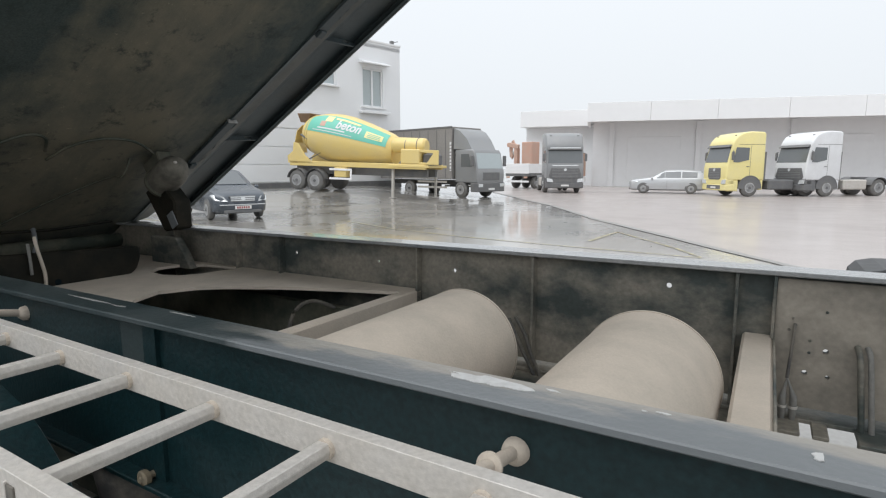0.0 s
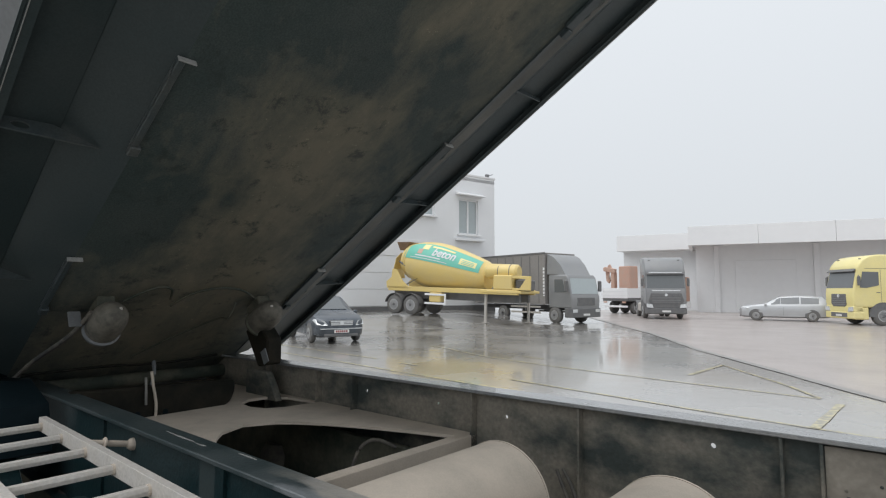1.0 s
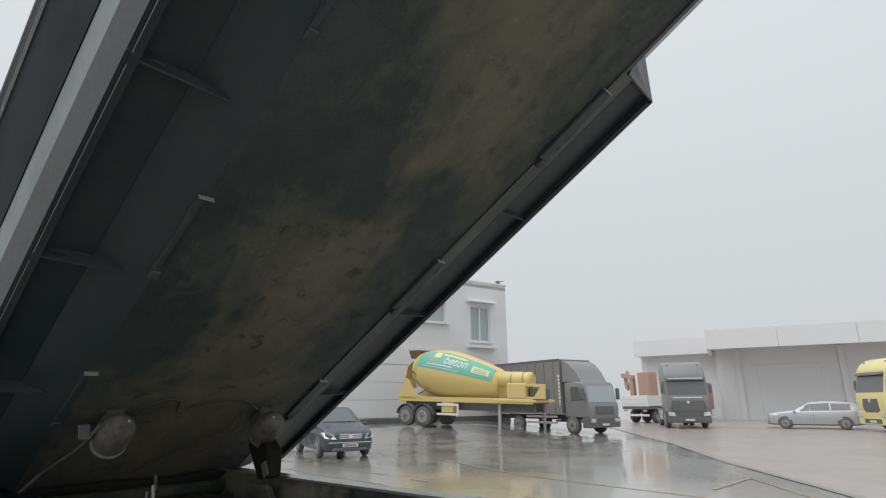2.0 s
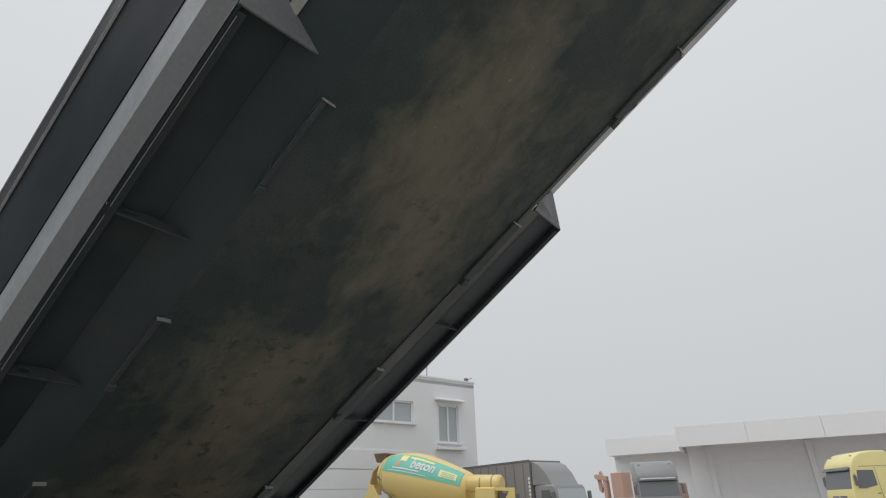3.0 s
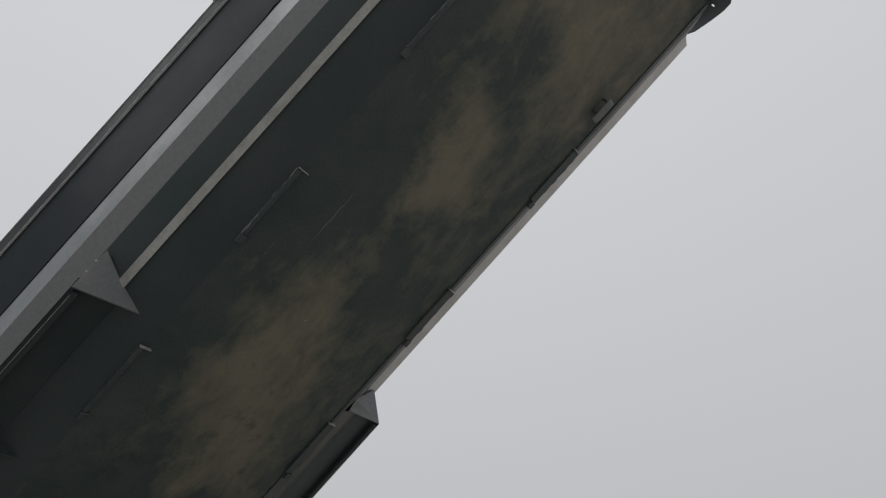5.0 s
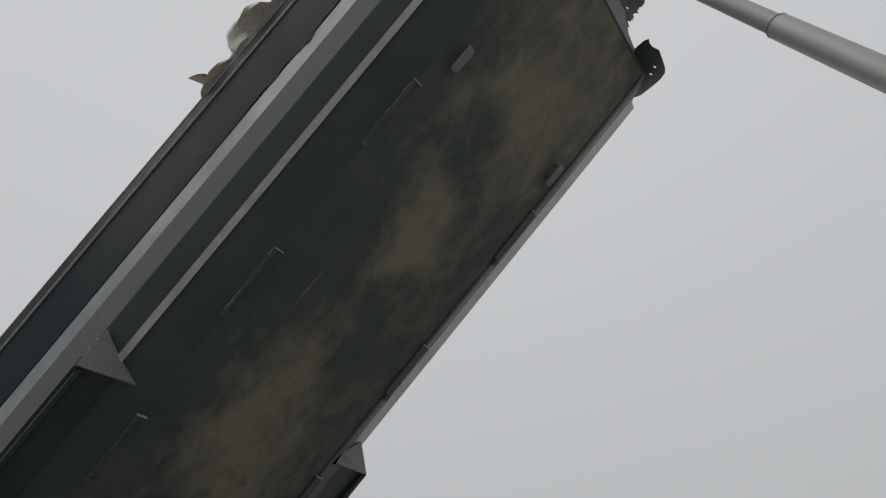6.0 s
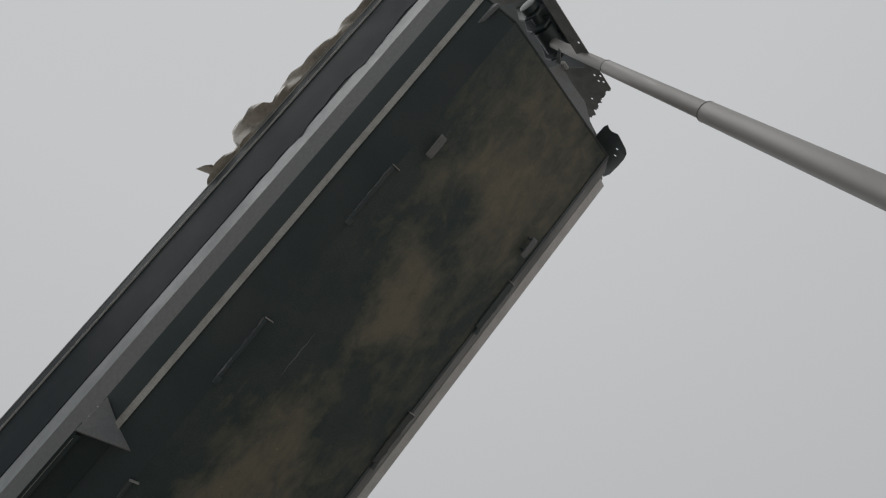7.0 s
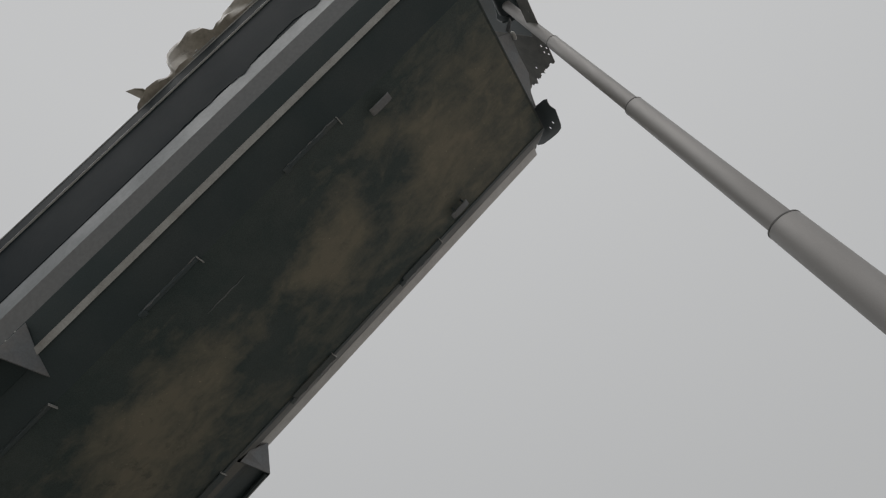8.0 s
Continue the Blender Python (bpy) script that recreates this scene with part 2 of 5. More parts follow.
M_line = material("worn_yellow_paint", (0.46, 0.4, 0.2), 0.4, other=(0.29, 0.275, 0.22), scale=7, amount=1.0, sharp=(0.42, 0.56), grain=40, coat=0.5)
M_hinge = material("dark_muddy_steel", (0.042, 0.053, 0.043), 0.7, other=(0.16, 0.148, 0.112), scale=4, amount=0.75, grain=40, spec=0.25)
# brown taken near black to paint in the shade below the raised body
M_shaded = material("shade_darkened_brown", (0.01, 0.011, 0.009), 0.65, other=(0.034, 0.029, 0.021), scale=4, amount=0.8, grain=50, spec=0.12)
M_gutter = material("wet_gutter_stone", (0.25, 0.242, 0.232), 0.4, other=(0.31, 0.295, 0.275), scale=0.8, amount=0.8, grain=20)
# cladding and most yard vehicle colours below are paled to stand in for fog
M_clad = material("pale_grey_cladding", (0.8, 0.81, 0.82), 0.5, other=(0.74, 0.75, 0.76), scale=0.5, amount=0.3, grain=2, bump=0.0, fleck=0.015)
M_clad2 = material("mid_grey_cladding", (0.8, 0.805, 0.81), 0.5, other=(0.74, 0.745, 0.75), scale=0.4, amount=0.3, grain=2, bump=0.0, fleck=0.015)
M_fascia = material("light_fascia", (0.84, 0.84, 0.84), 0.5, other=(0.8, 0.8, 0.8), scale=0.5, amount=0.3, grain=2, bump=0.0, fleck=0.015)
M_yellow = material("yellow_paint", (0.75, 0.57, 0.2), 0.35, other=(0.68, 0.54, 0.26), scale=1.2, amount=0.5, grain=20, bump=0.02, coat=0.3, fleck=0.025)
M_lemon = material("pale_yellow_paint", (0.8, 0.7, 0.3), 0.35, other=(0.74, 0.66, 0.34), scale=1.2, amount=0.5, grain=20, bump=0.02, coat=0.3, fleck=0.025)
M_green = material("green_paint", (0.14, 0.5, 0.38), 0.4, other=(0.2, 0.5, 0.4), scale=1.5, amount=0.5, grain=20, bump=0.02, fleck=0.025)
M_white = material("white_paint", (0.7, 0.71, 0.72), 0.35, other=(0.6, 0.6, 0.6), scale=1.2, amount=0.5, grain=20, bump=0.02, coat=0.3, fleck=0.025)
M_silver = material("silver_car_paint", (0.5, 0.51, 0.52), 0.3, 0.4, other=(0.45, 0.45, 0.45), scale=2, amount=0.5, grain=40, bump=0.0, coat=0.5, fleck=0.025)
M_navy = material("dark_blue_car_paint", (0.05, 0.062, 0.078), 0.25, 0.2, other=(0.09, 0.1, 0.11), scale=2, amount=0.5, grain=40, bump=0.0, coat=0.6, fleck=0.025)
# black, curtain, plastic and red carry the fog's paleness in their base colour
M_black = material("haze_paled_black_paint", (0.24, 0.245, 0.25), 0.35, other=(0.28, 0.28, 0.275), scale=1.5, amount=0.6, grain=30, bump=0.02, coat=0.2, fleck=0.025)
M_curtain = material("haze_paled_curtain", (0.25, 0.238, 0.226), 0.55, other=(0.29, 0.277, 0.265), scale=0.8, amount=0.6, grain=12, bump=0.05)
M_dark = material("haze_paled_plastic", (0.13, 0.132, 0.135), 0.6, other=(0.2, 0.195, 0.188), scale=4, amount=0.6, grain=40)
M_red = material("haze_paled_red_paint", (0.55, 0.34, 0.26), 0.45, other=(0.5, 0.38, 0.31), scale=2, amount=0.6, grain=30, fleck=0.025)
# glass tints are lightened to stand in for reflected sky and fog
M_glass = glass("vehicle_glass")
M_pane = glass("window_pane", (0.4, 0.45, 0.46))
M_lens = material("headlight_lens", (0.75, 0.77, 0.78), 0.12, 0.3, scale=9, amount=0.4, bump=0)
M_rim = material("alloy_rim", (0.52, 0.52, 0.52), 0.4, 0.2, scale=9, amount=0.5, bump=0)
M_plate = material("plate_white", (0.75, 0.74, 0.72), 0.5, scale=20, amount=0.3, bump=0)
M_barred = material("plate_dark_red", (0.3, 0.05, 0.05), 0.5, scale=20, amount=0.3, bump=0)
M_lettering = material("white_lettering", (0.7, 0.71, 0.71), 0.5, scale=3, amount=0.2, bump=0)


# ---- mesh tools ----
def box_bm(x0, x1, y0, y1, z0, z1, bevel=0.0, bm=None, seg=1):
    own = bm is None
    b = bmesh.new()
    v = [b.verts.new((x, y, z)) for x in (x0, x1) for y in (y0, y1) for z in (z0, z1)]
    for f in ((0, 1, 3, 2), (4, 6, 7, 5), (0, 4, 5, 1), (2, 3, 7, 6), (0, 2, 6, 4), (1, 5, 7, 3)):
        b.faces.new([v[i] for i in f])
    bmesh.ops.recalc_face_normals(b, faces=b.faces)
    if bevel:
        bmesh.ops.bevel(b, geom=b.edges, offset=bevel, segments=seg, profile=0.5, affect="EDGES")
    if own:
        return b
    me = bpy.data.meshes.new("tmp")
    b.to_mesh(me)
    b.free()
    bm.from_mesh(me)
    bpy.data.meshes.remove(me)
    return bm


def loft_bm(rings, closed=True, caps=True, bm=None):
    """A skin through rings of equal point count."""
    b = bm or bmesh.new()
    vs = [[b.verts.new(p) for p in r] for r in rings]
    n = len(rings[0])
    for a, c in zip(vs, vs[1:]):
        for i in range(n if closed else n - 1):
            j = (i + 1) % n
            b.faces.new((a[i], a[j], c[j], c[i]))
    if caps and closed:
        b.faces.new(list(reversed(vs[0])))
        b.faces.new(vs[-1])
    bmesh.ops.recalc_face_normals(b, faces=b.faces)
    return b


def tube_bm(points, radii, n=16, bm=None, caps=True):
    """A round tube along points, with a radius for each."""
    pts = [Vector(p) for p in points]
    radii = radii if hasattr(radii, "__len__") else [radii] * len(pts)
    rings = []
    up = Vector((0.13, 0.31, 0.94)).normalized()
    for i, p in enumerate(pts):
        d = (pts[min(i + 1, len(pts) - 1)] - pts[max(i - 1, 0)]).normalized()
        u = d.cross(up if abs(d.dot(up)) < 0.95 else Vector((1, 0, 0))).normalized()
        w = d.cross(u)
        rings.append([p + radii[i] * (math.cos(a) * u + math.sin(a) * w) for a in (2 * math.pi * k / n for k in range(n))])
    return loft_bm(rings, True, caps, bm)


def prism_bm(outline, axis, a, b, bevel=0.0):
    """An outline of pairs, pushed along an axis from a to b. x: pairs are y, z; y: x, z; z: x, y."""
    def at(p, q, k):
        return {"x": (k, p, q), "y": (p, k, q), "z": (p, q, k)}[axis]
    bm = loft_bm([[at(p, q, a) for p, q in outline], [at(p, q, b) for p, q in outline]])
    if bevel:
        bmesh.ops.bevel(bm, geom=bm.edges, offset=bevel, segments=1, profile=0.5, affect="EDGES")
    return bm


def mesh_of(name, bm, mat, smooth=False):
    me = bpy.data.meshes.new(name)
    bm.to_mesh(me)
    bm.free()
    me.materials.append(mat)
    if smooth:
        for f in me.polygons:
            f.use_smooth = True
        me.set_sharp_from_angle(angle=radians(38))
    return me


BASES = {}


def thing(name, frame_matrix, base, label, category, group="", kind=""):
    """An Empty at the base of a thing; its parts are given in the coordinates of frame_matrix."""
    ob = new(name)
    ob.empty_display_size = 0.2
    ob.matrix_world = frame_matrix @ Matrix.Translation(base)
    BASES[ob] = Vector(base)
    return tagged(ob, label, category, group, kind)


def part(name, bm, mat, parent, label="", smooth=False):
    ob = new(name, mesh_of(name, bm, mat, smooth))
    ob.parent = parent
    if parent in BASES:
        ob.matrix_basis = Matrix.Translation(-BASES[parent])
    return tagged(ob, label)


def single(name, bm, mat, frame_matrix, label, category, group="", kind="", smooth=False):
    ob = new(name, mesh_of(name, bm, mat, smooth))
    ob.matrix_world = frame_matrix
    return tagged(ob, label, category, group, kind)


# ---- frames of the trailer: as it stands, its chassis, its tipped body ----
TRAILER = Matrix.Translation((0, 0, 1.65)) @ pose(0, 0, 0, -0.319, 0, 0) @ Matrix.Translation((0, 0, -1.65))
CHASSIS = TRAILER @ pose(0, 0, 0, 0, -0.48, 0)
BODY = TRAILER @ pose(0, 0, 0, 0, -30.69, 0)

# ---- ground ----
def rise(x, y):
    """The yard climbs a little towards the office."""
    d = -0.511 * x + 0.86 * y
    side = 0.86 * x + 0.511 * y
    k = min(1.0, max(0.0, (d - 20.0) / 10.0))
    w = min(1.0, max(0.0, (2.0 - side) / 8.0))
    return 0.55 * k * k * (3 - 2 * k) * w * w * (3 - 2 * w)


def ground_bm():
    xs = [-900, -400, -200, -120, -80, -60] + [-50 + 2.5 * i for i in range(33)] + [40, 60, 90, 150, 300, 700]
    ys = [-700, -300, -120, -60, -30, -12] + [-4 + 2.5 * i for i in range(25)] + [64, 80, 110, 180, 350, 900]
    bm = bmesh.new()
    g = [[bm.verts.new((x, y, rise(x, y))) for y in ys] for x in xs]
    for i in range(len(xs) - 1):
        for j in range(len(ys) - 1):
            bm.faces.new((g[i][j], g[i + 1][j], g[i + 1][j + 1], g[i][j + 1]))
    return bm


def plate_bm(outline, holes, axis, a, b):
    """A flat plate with holes through it, pushed along an axis from a to b."""
    def at(p, q, k):
        return {"x": (k, p, q), "y": (p, k, q), "z": (p, q, k)}[axis]
    bm = bmesh.new()
    edges = []
    for loop in (outline, *holes):
        vs = [bm.verts.new(at(p, q, a)) for p, q in loop]
        edges += [bm.edges.new((vs[k], vs[(k + 1) % len(vs)])) for k in range(len(vs))]
    bmesh.ops.triangle_fill(bm, use_beauty=True, use_dissolve=False, edges=edges)
    d = Vector(at(0, 0, b)) - Vector(at(0, 0, a))
    out = bmesh.ops.extrude_face_region(bm, geom=list(bm.faces))
    bmesh.ops.translate(bm, vec=d, verts=[v for v in out["geom"] if isinstance(v, bmesh.types.BMVert)])
    bmesh.ops.recalc_face_normals(bm, faces=bm.faces)
    return bm


def ring_of(cx, cy, r, n=12, ry=None):
    return [(cx + r * math.cos(2 * math.pi * k / n), cy + (ry or r) * math.sin(2 * math.pi * k / n)) for k in range(n)]


def sheet_bm(points, axis, a, b, t):
    """A bent sheet: a path of pairs with thickness t, pushed along an axis."""
    ps = [Vector(p) for p in points]
    off = []
    for k, p in enumerate(ps):
        d = (ps[min(k + 1, len(ps) - 1)] - ps[max(k - 1, 0)]).normalized()
        off.append(p + t * Vector((-d.y, d.x)))
    return prism_bm([tuple(p) for p in ps] + [tuple(p) for p in reversed(off)], axis, a, b)


def strip_bm(pts, w, z):
    """A painted band on the ground along points."""
    bm = bmesh.new()
    ps = [Vector(p) for p in pts]
    fine = []
    for p, q in zip(ps, ps[1:]):
        n = max(1, int((q - p).length / 0.6))
        fine += [p.lerp(q, k / n) for k in range(n)]
    fine.append(ps[-1])
    rows = []
    for k, p in enumerate(fine):
        d = (fine[min(k + 1, len(fine) - 1)] - fine[max(k - 1, 0)]).normalized()
        nrm = Vector((-d.y, d.x)) * w / 2
        wob = 1 + 0.18 * math.sin(k * 2.1) * math.sin(k * 0.7)
        rows.append([bm.verts.new((*(p + nrm * s * wob), rise(*(p + nrm * s)) + z)) for s in (-1, 1)])
    for r, q in zip(rows, rows[1:]):
        bm.faces.new((r[0], q[0], q[1], r[1]))
    bmesh.ops.recalc_face_normals(bm, faces=bm.faces)
    return bm


single("ground", ground_bm(), M_asphalt, Matrix(), "wet brown-grey asphalt yard with standing water", "ground", kind="structure")
GUTTER = [(-25.0, 47.0), (-15.7, 33.5), (-8.0, 23.0), (-4.8, 17.8), (-2.3, 14.5), (-0.95, 12.65), (0.6, 10.6), (3.2, 6.5), (9.0, -3.0), (30.0, -30.0)]


def concrete_bm():
    bm = bmesh.new()
    rows = []
    for k, p in enumerate(GUTTER):
        rows.append([bm.verts.new((p[0] + d * 0.75, p[1] + d * 0.5, rise(p[0] + d * 0.75, p[1] + d * 0.5) + 0.006)) for d in (0, 2, 5, 9, 14, 20, 30, 60)])
    for r, q in zip(rows, rows[1:]):
        for j in range(len(r) - 1):
            bm.faces.new((r[j], r[j + 1], q[j + 1], q[j]))
    bmesh.ops.recalc_face_normals(bm, faces=bm.faces)
    if sum(f.normal.z for f in bm.faces) < 0:
        bmesh.ops.reverse_faces(bm, faces=bm.faces)
    return bm


single("pavement", concrete_bm(), M_conc, Matrix(), "wet pinkish-brown concrete apron before the warehouse", "pavement", kind="structure")
single("gutter", strip_bm(GUTTER, 0.22, 0.012), M_gutter, Matrix(), "dark drainage gutter along the concrete edge", "gutter", kind="structure")
for pts, w in (([(-16.5, 9.2), (-10.1, 8.7), (-7.2, 8.45), (-5.2, 8.3)], 0.08), ([(-6.0, 9.32), (-4.8, 9.12), (-3.9, 9.02), (-1.95, 8.74), (1.5, 8.4)], 0.07), ([(-18.0, 10.35), (-11.6, 9.88), (-10.5, 9.8)], 0.08), ([(-9.5, 9.63), (-8.8, 9.56)], 0.08), ([(-0.79, 8.64), (-0.69, 10.72)], 0.12), ([(-11.4, 13.2), (-8.7, 12.1), (-6.6, 11.62), (-4.2, 11.33), (-2.9, 11.2), (-1.0, 11.06)], 0.07), ([(-8.3, 12.85), (-7.2, 12.65)], 0.07), ([(-3.46, 12.34), (-3.34, 14.53)], 0.1), ([(-3.34, 14.53), (-1.6, 12.14), (-1.0, 11.1)], 0.07)):
    single("road_marking", strip_bm(pts, w, 0.009), M_line, Matrix(), "worn yellow painted parking line on wet asphalt", "road marking", "yellow lines", "structure")

# ---- chassis of the trailer ----
chassis = thing("trailer_chassis", CHASSIS, (0, YC, 0.0), "dusty black steel semi-trailer chassis with two cross tanks", "trailer chassis")
FT, WT, DEPTH = 0.016, 0.012, 0.48


def web_bm(y, top, holes=(), x0=-4.3, x1=4.2):
    return plate_bm([(x0, top - DEPTH + FT), (x1, top - DEPTH + FT), (x1, top - FT), (x0, top - FT)], [ring_of(*h, 10) for h in holes], "y", y - WT / 2, y + WT / 2)


near_rail = part("frame_rail", web_bm(0.824, 1.283), M_rail, chassis, "dark smooth steel web of an I-beam")
part("top_flange", box_bm(-4.3, 4.2, 0.77, 0.877, 1.267, 1.283, 0.003), M_railtop, near_rail, "flange grey with dust and chipped paint")
part("bottom_flange", box_bm(-4.3, 4.2, 0.77, 0.877, 0.803, 0.819, 0.003), M_rail, near_rail)


def chip_bm(cx, cy, lx, ly, seed, z0=1.2828, z1=1.2842, lo=0.0, hi=9.0):
    o = [(cx + lx * math.cos(a) * (0.75 + 0.4 * noise.noise((math.cos(a) * 2, math.sin(a) * 2, seed))), cy + ly * math.sin(a) * (0.75 + 0.4 * noise.noise((math.cos(a) * 3, math.sin(a) * 3, seed + 5)))) for a in (2 * math.pi * k / 44 for k in range(44))]
    o = [(x + 0.006 * noise.noise((x * 60, y * 60, seed)), min(hi, max(lo, y + 0.004 * noise.noise((y * 90, x * 70, seed))))) for x, y in o]
    return prism_bm(o, "z", z0, z1)


for cx, cy, lx, ly in ((-0.395, 0.842, 0.105, 0.022), (-0.278, 0.857, 0.018, 0.004), (-0.102, 0.858, 0.012, 0.004), (-0.13, 0.85, 0.006, 0.003), (0.092, 0.822, 0.009, 0.018), (-1.7, 0.831, 0.13, 0.005), (-1.545, 0.828, 0.04, 0.004), (-1.3, 0.86, 0.06, 0.004)):
    part("paint_chip", chip_bm(cx, cy, lx, ly, cx * 7), M_strip if cx < -1 else M_band, near_rail, "chipped patch of white paint")
WEB = 2.132
far_rail = part("frame_rail", web_bm(WEB, 1.327, [(-0.282, 1.237, 0.01), (-1.19, 1.213, 0.01), (-2.18, 1.226, 0.011), (-1.62, 1.222, 0.008), (0.205, 1.07, 0.009), (0.152, 0.99, 0.009), (0.52, 1.27, 0.006), (0.215, 0.985, 0.007)]), M_web, chassis, "mud-stained I-beam web with light showing through bolt holes")
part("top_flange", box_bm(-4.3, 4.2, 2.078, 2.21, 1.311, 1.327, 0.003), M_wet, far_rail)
part("bottom_flange", box_bm(-4.3, 0.08, 2.06, 2.21, 0.83, 0.845, 0.003), M_web, far_rail)
ledge = part("ledge_plate", box_bm(0.08, 1.7, 2.066, 2.21, 0.83, 0.845, 0.003), M_web, far_rail)
for x0, x1 in ((0.06, 0.145), (0.177, 0.221), (0.293, 0.42), (0.47, 0.6), (0.66, 0.9), (0.96, 1.3), (1.36, 1.7)):
    part("ledge_tooth", box_bm(x0, x1, 1.95, 2.066, 0.83, 0.843, 0.003), M_web, ledge)
for x in (-3.2, -2.62, -2.27, -1.37, -0.80, -0.06, 0.052, 1.7, 2.6):
    part("stiffener", prism_bm([(WEB - 0.006, 1.308), (2.084, 1.308), (2.084, 1.2), (2.075, 0.95), (2.066, 0.85), (WEB - 0.006, 0.85)], "x", x - 0.005, x + 0.005, 0.001), M_web, far_rail)
part("doubler_plate", plate_bm([(0.059, 0.87), (1.6, 0.87), (1.6, 1.3), (0.059, 1.3)], [ring_of(0.205, 1.07, 0.009, 10), ring_of(0.152, 0.99, 0.009, 10), ring_of(0.52, 1.27, 0.006, 10), ring_of(0.215, 0.985, 0.007, 10)], "y", 2.106, 2.122), material("mud_dried_plate", (0.3, 0.27, 0.225), 0.75, other=(0.15, 0.138, 0.118), scale=4, amount=0.8, grain=50), far_rail, "flat doubler plate caked with dried mud")
for x, z in ((0.1, 1.13), (0.11, 1.17), (0.16, 1.1), (0.16, 1.06), (0.47, 1.12), (0.2, 1.2)):
    part("rivet", tube_bm([(x, 2.106, z), (x, 2.1, z)], [0.005, 0.003], 8), M_web, far_rail)
for x0, x1 in ((-1.4, -1.345), (-2.4, -2.39), (1.2, 1.21), (2.4, 2.41)):
    part("outer_stiffener", box_bm(x0, x1, 0.806, 0.818, 0.82, 1.266), M_rail, near_rail)
part("outer_plate", box_bm(-1.515, -1.405, 0.812, 0.818, 1.05, 1.25, 0.001), M_hull, near_rail, "pale worn plate on the web")
valve = part("drain_valve", tube_bm([(-1.4, 0.818, 0.83), (-1.4, 0.79, 0.83), (-1.4, 0.788, 0.83), (-1.4, 0.774, 0.83), (-1.4, 0.77, 0.83)], [0.01, 0.01, 0.022, 0.023, 0.018], 20), M_brass, near_rail, "small tarnished brass valve", True)
part("valve_cap", tube_bm([(-1.4, 0.77, 0.83), (-1.4, 0.764, 0.83)], [0.01, 0.008], 12), M_brass, valve)

for x in (-0.86, -0.256):
    a = [(x, 0.86, 1.06), (x, 0.875, 1.06), (x, 0.9, 1.06), (x, 1.61, 1.06), (x, 1.635, 1.06), (x, 1.65, 1.06)]
    tank = part("air_tank", tube_bm(a, [0.12, 0.17, 0.196, 0.196, 0.17, 0.12], 56), M_dust, chassis, "steel cylinder tank caked in pale cement dust", True)
    part("weld_seam", tube_bm([(x, 1.604, 1.06), (x, 1.612, 1.06)], [0.1985, 0.1985], 56), M_dust, tank)
    part("tank_cradle", box_bm(x - 0.16, x + 0.16, 0.95, 1.0, 0.78, 0.9, 0.004), M_rail, tank)
cross = part("crossmember", box_bm(-0.035, 0.056, 0.82, 2.126, 0.94, 1.1, 0.008), M_dust, chassis, "box beam covered in pale dust")
part("edge_weld", tube_bm([(0.058, 1.0, 1.099), (0.059, 1.5, 1.0995), (0.058, 2.12, 1.099)], 0.004, 6), M_web, cross)

# the flat bracing plate with its big cut-out
big_hole = [(-1.42, YC + 0.55)] + [(-1.42 - 0.99 * k / 14, YC + 0.55 * math.sqrt(1 - k / 14)) for k in range(1, 14)] + [(-2.41, YC)]
big_hole = big_hole + [(x, 2 * YC - y) for x, y in reversed(big_hole[:-1])]
small = [(-2.95, 1.76), (-3.03, 1.86), (-3.02, 1.99), (-2.9, 2.07), (-2.7, 2.095), (-2.62, 2.085), (-2.64, 1.87), (-2.7, 1.77), (-2.8, 1.74)]
bracing = part("bracing_plate", plate_bm([(-4.1, 0.82), (-1.375, 0.82), (-1.375, 2.12), (-4.1, 2.12)], [big_hole, small, [(x, 2 * YC - y) for x, y in small]], "z", 1.095, 1.11), M_dust, chassis, "flat steel bracing plate with an arched cut-out, pale with dust")
part("plate_lip", box_bm(-1.39, -1.365, 0.82, 2.12, 1.0, 1.109, 0.004), M_dust, bracing)
# dark plates added to keep bright ground out of the cut-out
part("dark_filler_plate", box_bm(-2.9, -1.42, 0.835, 2.12, 0.62, 0.68, 0.01), M_hinge, chassis)
part("dark_filler_wall", box_bm(-4.1, -1.42, 2.0, 2.04, 0.68, 1.0, 0.005), M_hinge, chassis)
# plate added to hide bright ground below the tanks
part("filler_belly_plate", box_bm(-1.42, 0.06, 0.84, 2.2, 0.786, 0.829, 0.003), M_web, chassis, "added plate hiding the ground under the tanks")
part("hinge_carrier", prism_bm([(0.84, 1.05), (1.53, 1.05), (1.64, 1.085), (1.71, 1.13), (1.735, 1.19), (1.735, 1.255), (0.84, 1.29)], "x", -3.06, -2.98, 0.01), M_shaded, chassis, "dark transverse hinge plate")
# flush black discs paint the shade of two bolt recesses
for y, z in ((1.162, 1.131), (1.313, 1.125)):
    part("recess_shade_disc", tube_bm([(-2.98, y, z), (-2.978, y, z)], [0.016, 0.014], 14), M_body, chassis, "black disc standing in for a shaded bolt recess")
part("hinge_tube", tube_bm([(-3.9, 0.6, 1.2), (-3.9, 2.35, 1.2)], 0.045, 24), M_hinge, chassis, smooth=True)
for y in (0.86, 1.99):
    part("hinge_ear", prism_bm([(-3.3, 1.09), (-2.92, 1.09), (-2.98, 1.19), (-3.05, 1.27), (-3.3, 1.27)], "y", y, y + 0.05, 0.004), M_web, chassis)


part("rear_mudguard", sheet_bm([(-4.3, 0.7), (-4.28, 1.1), (-4.1, 1.28), (-3.3, 1.34), (-2.95, 1.26), (-2.85, 1.05)], "y", 0.2, 0.74, -0.02), M_body, chassis, "dark plastic wheel cover")
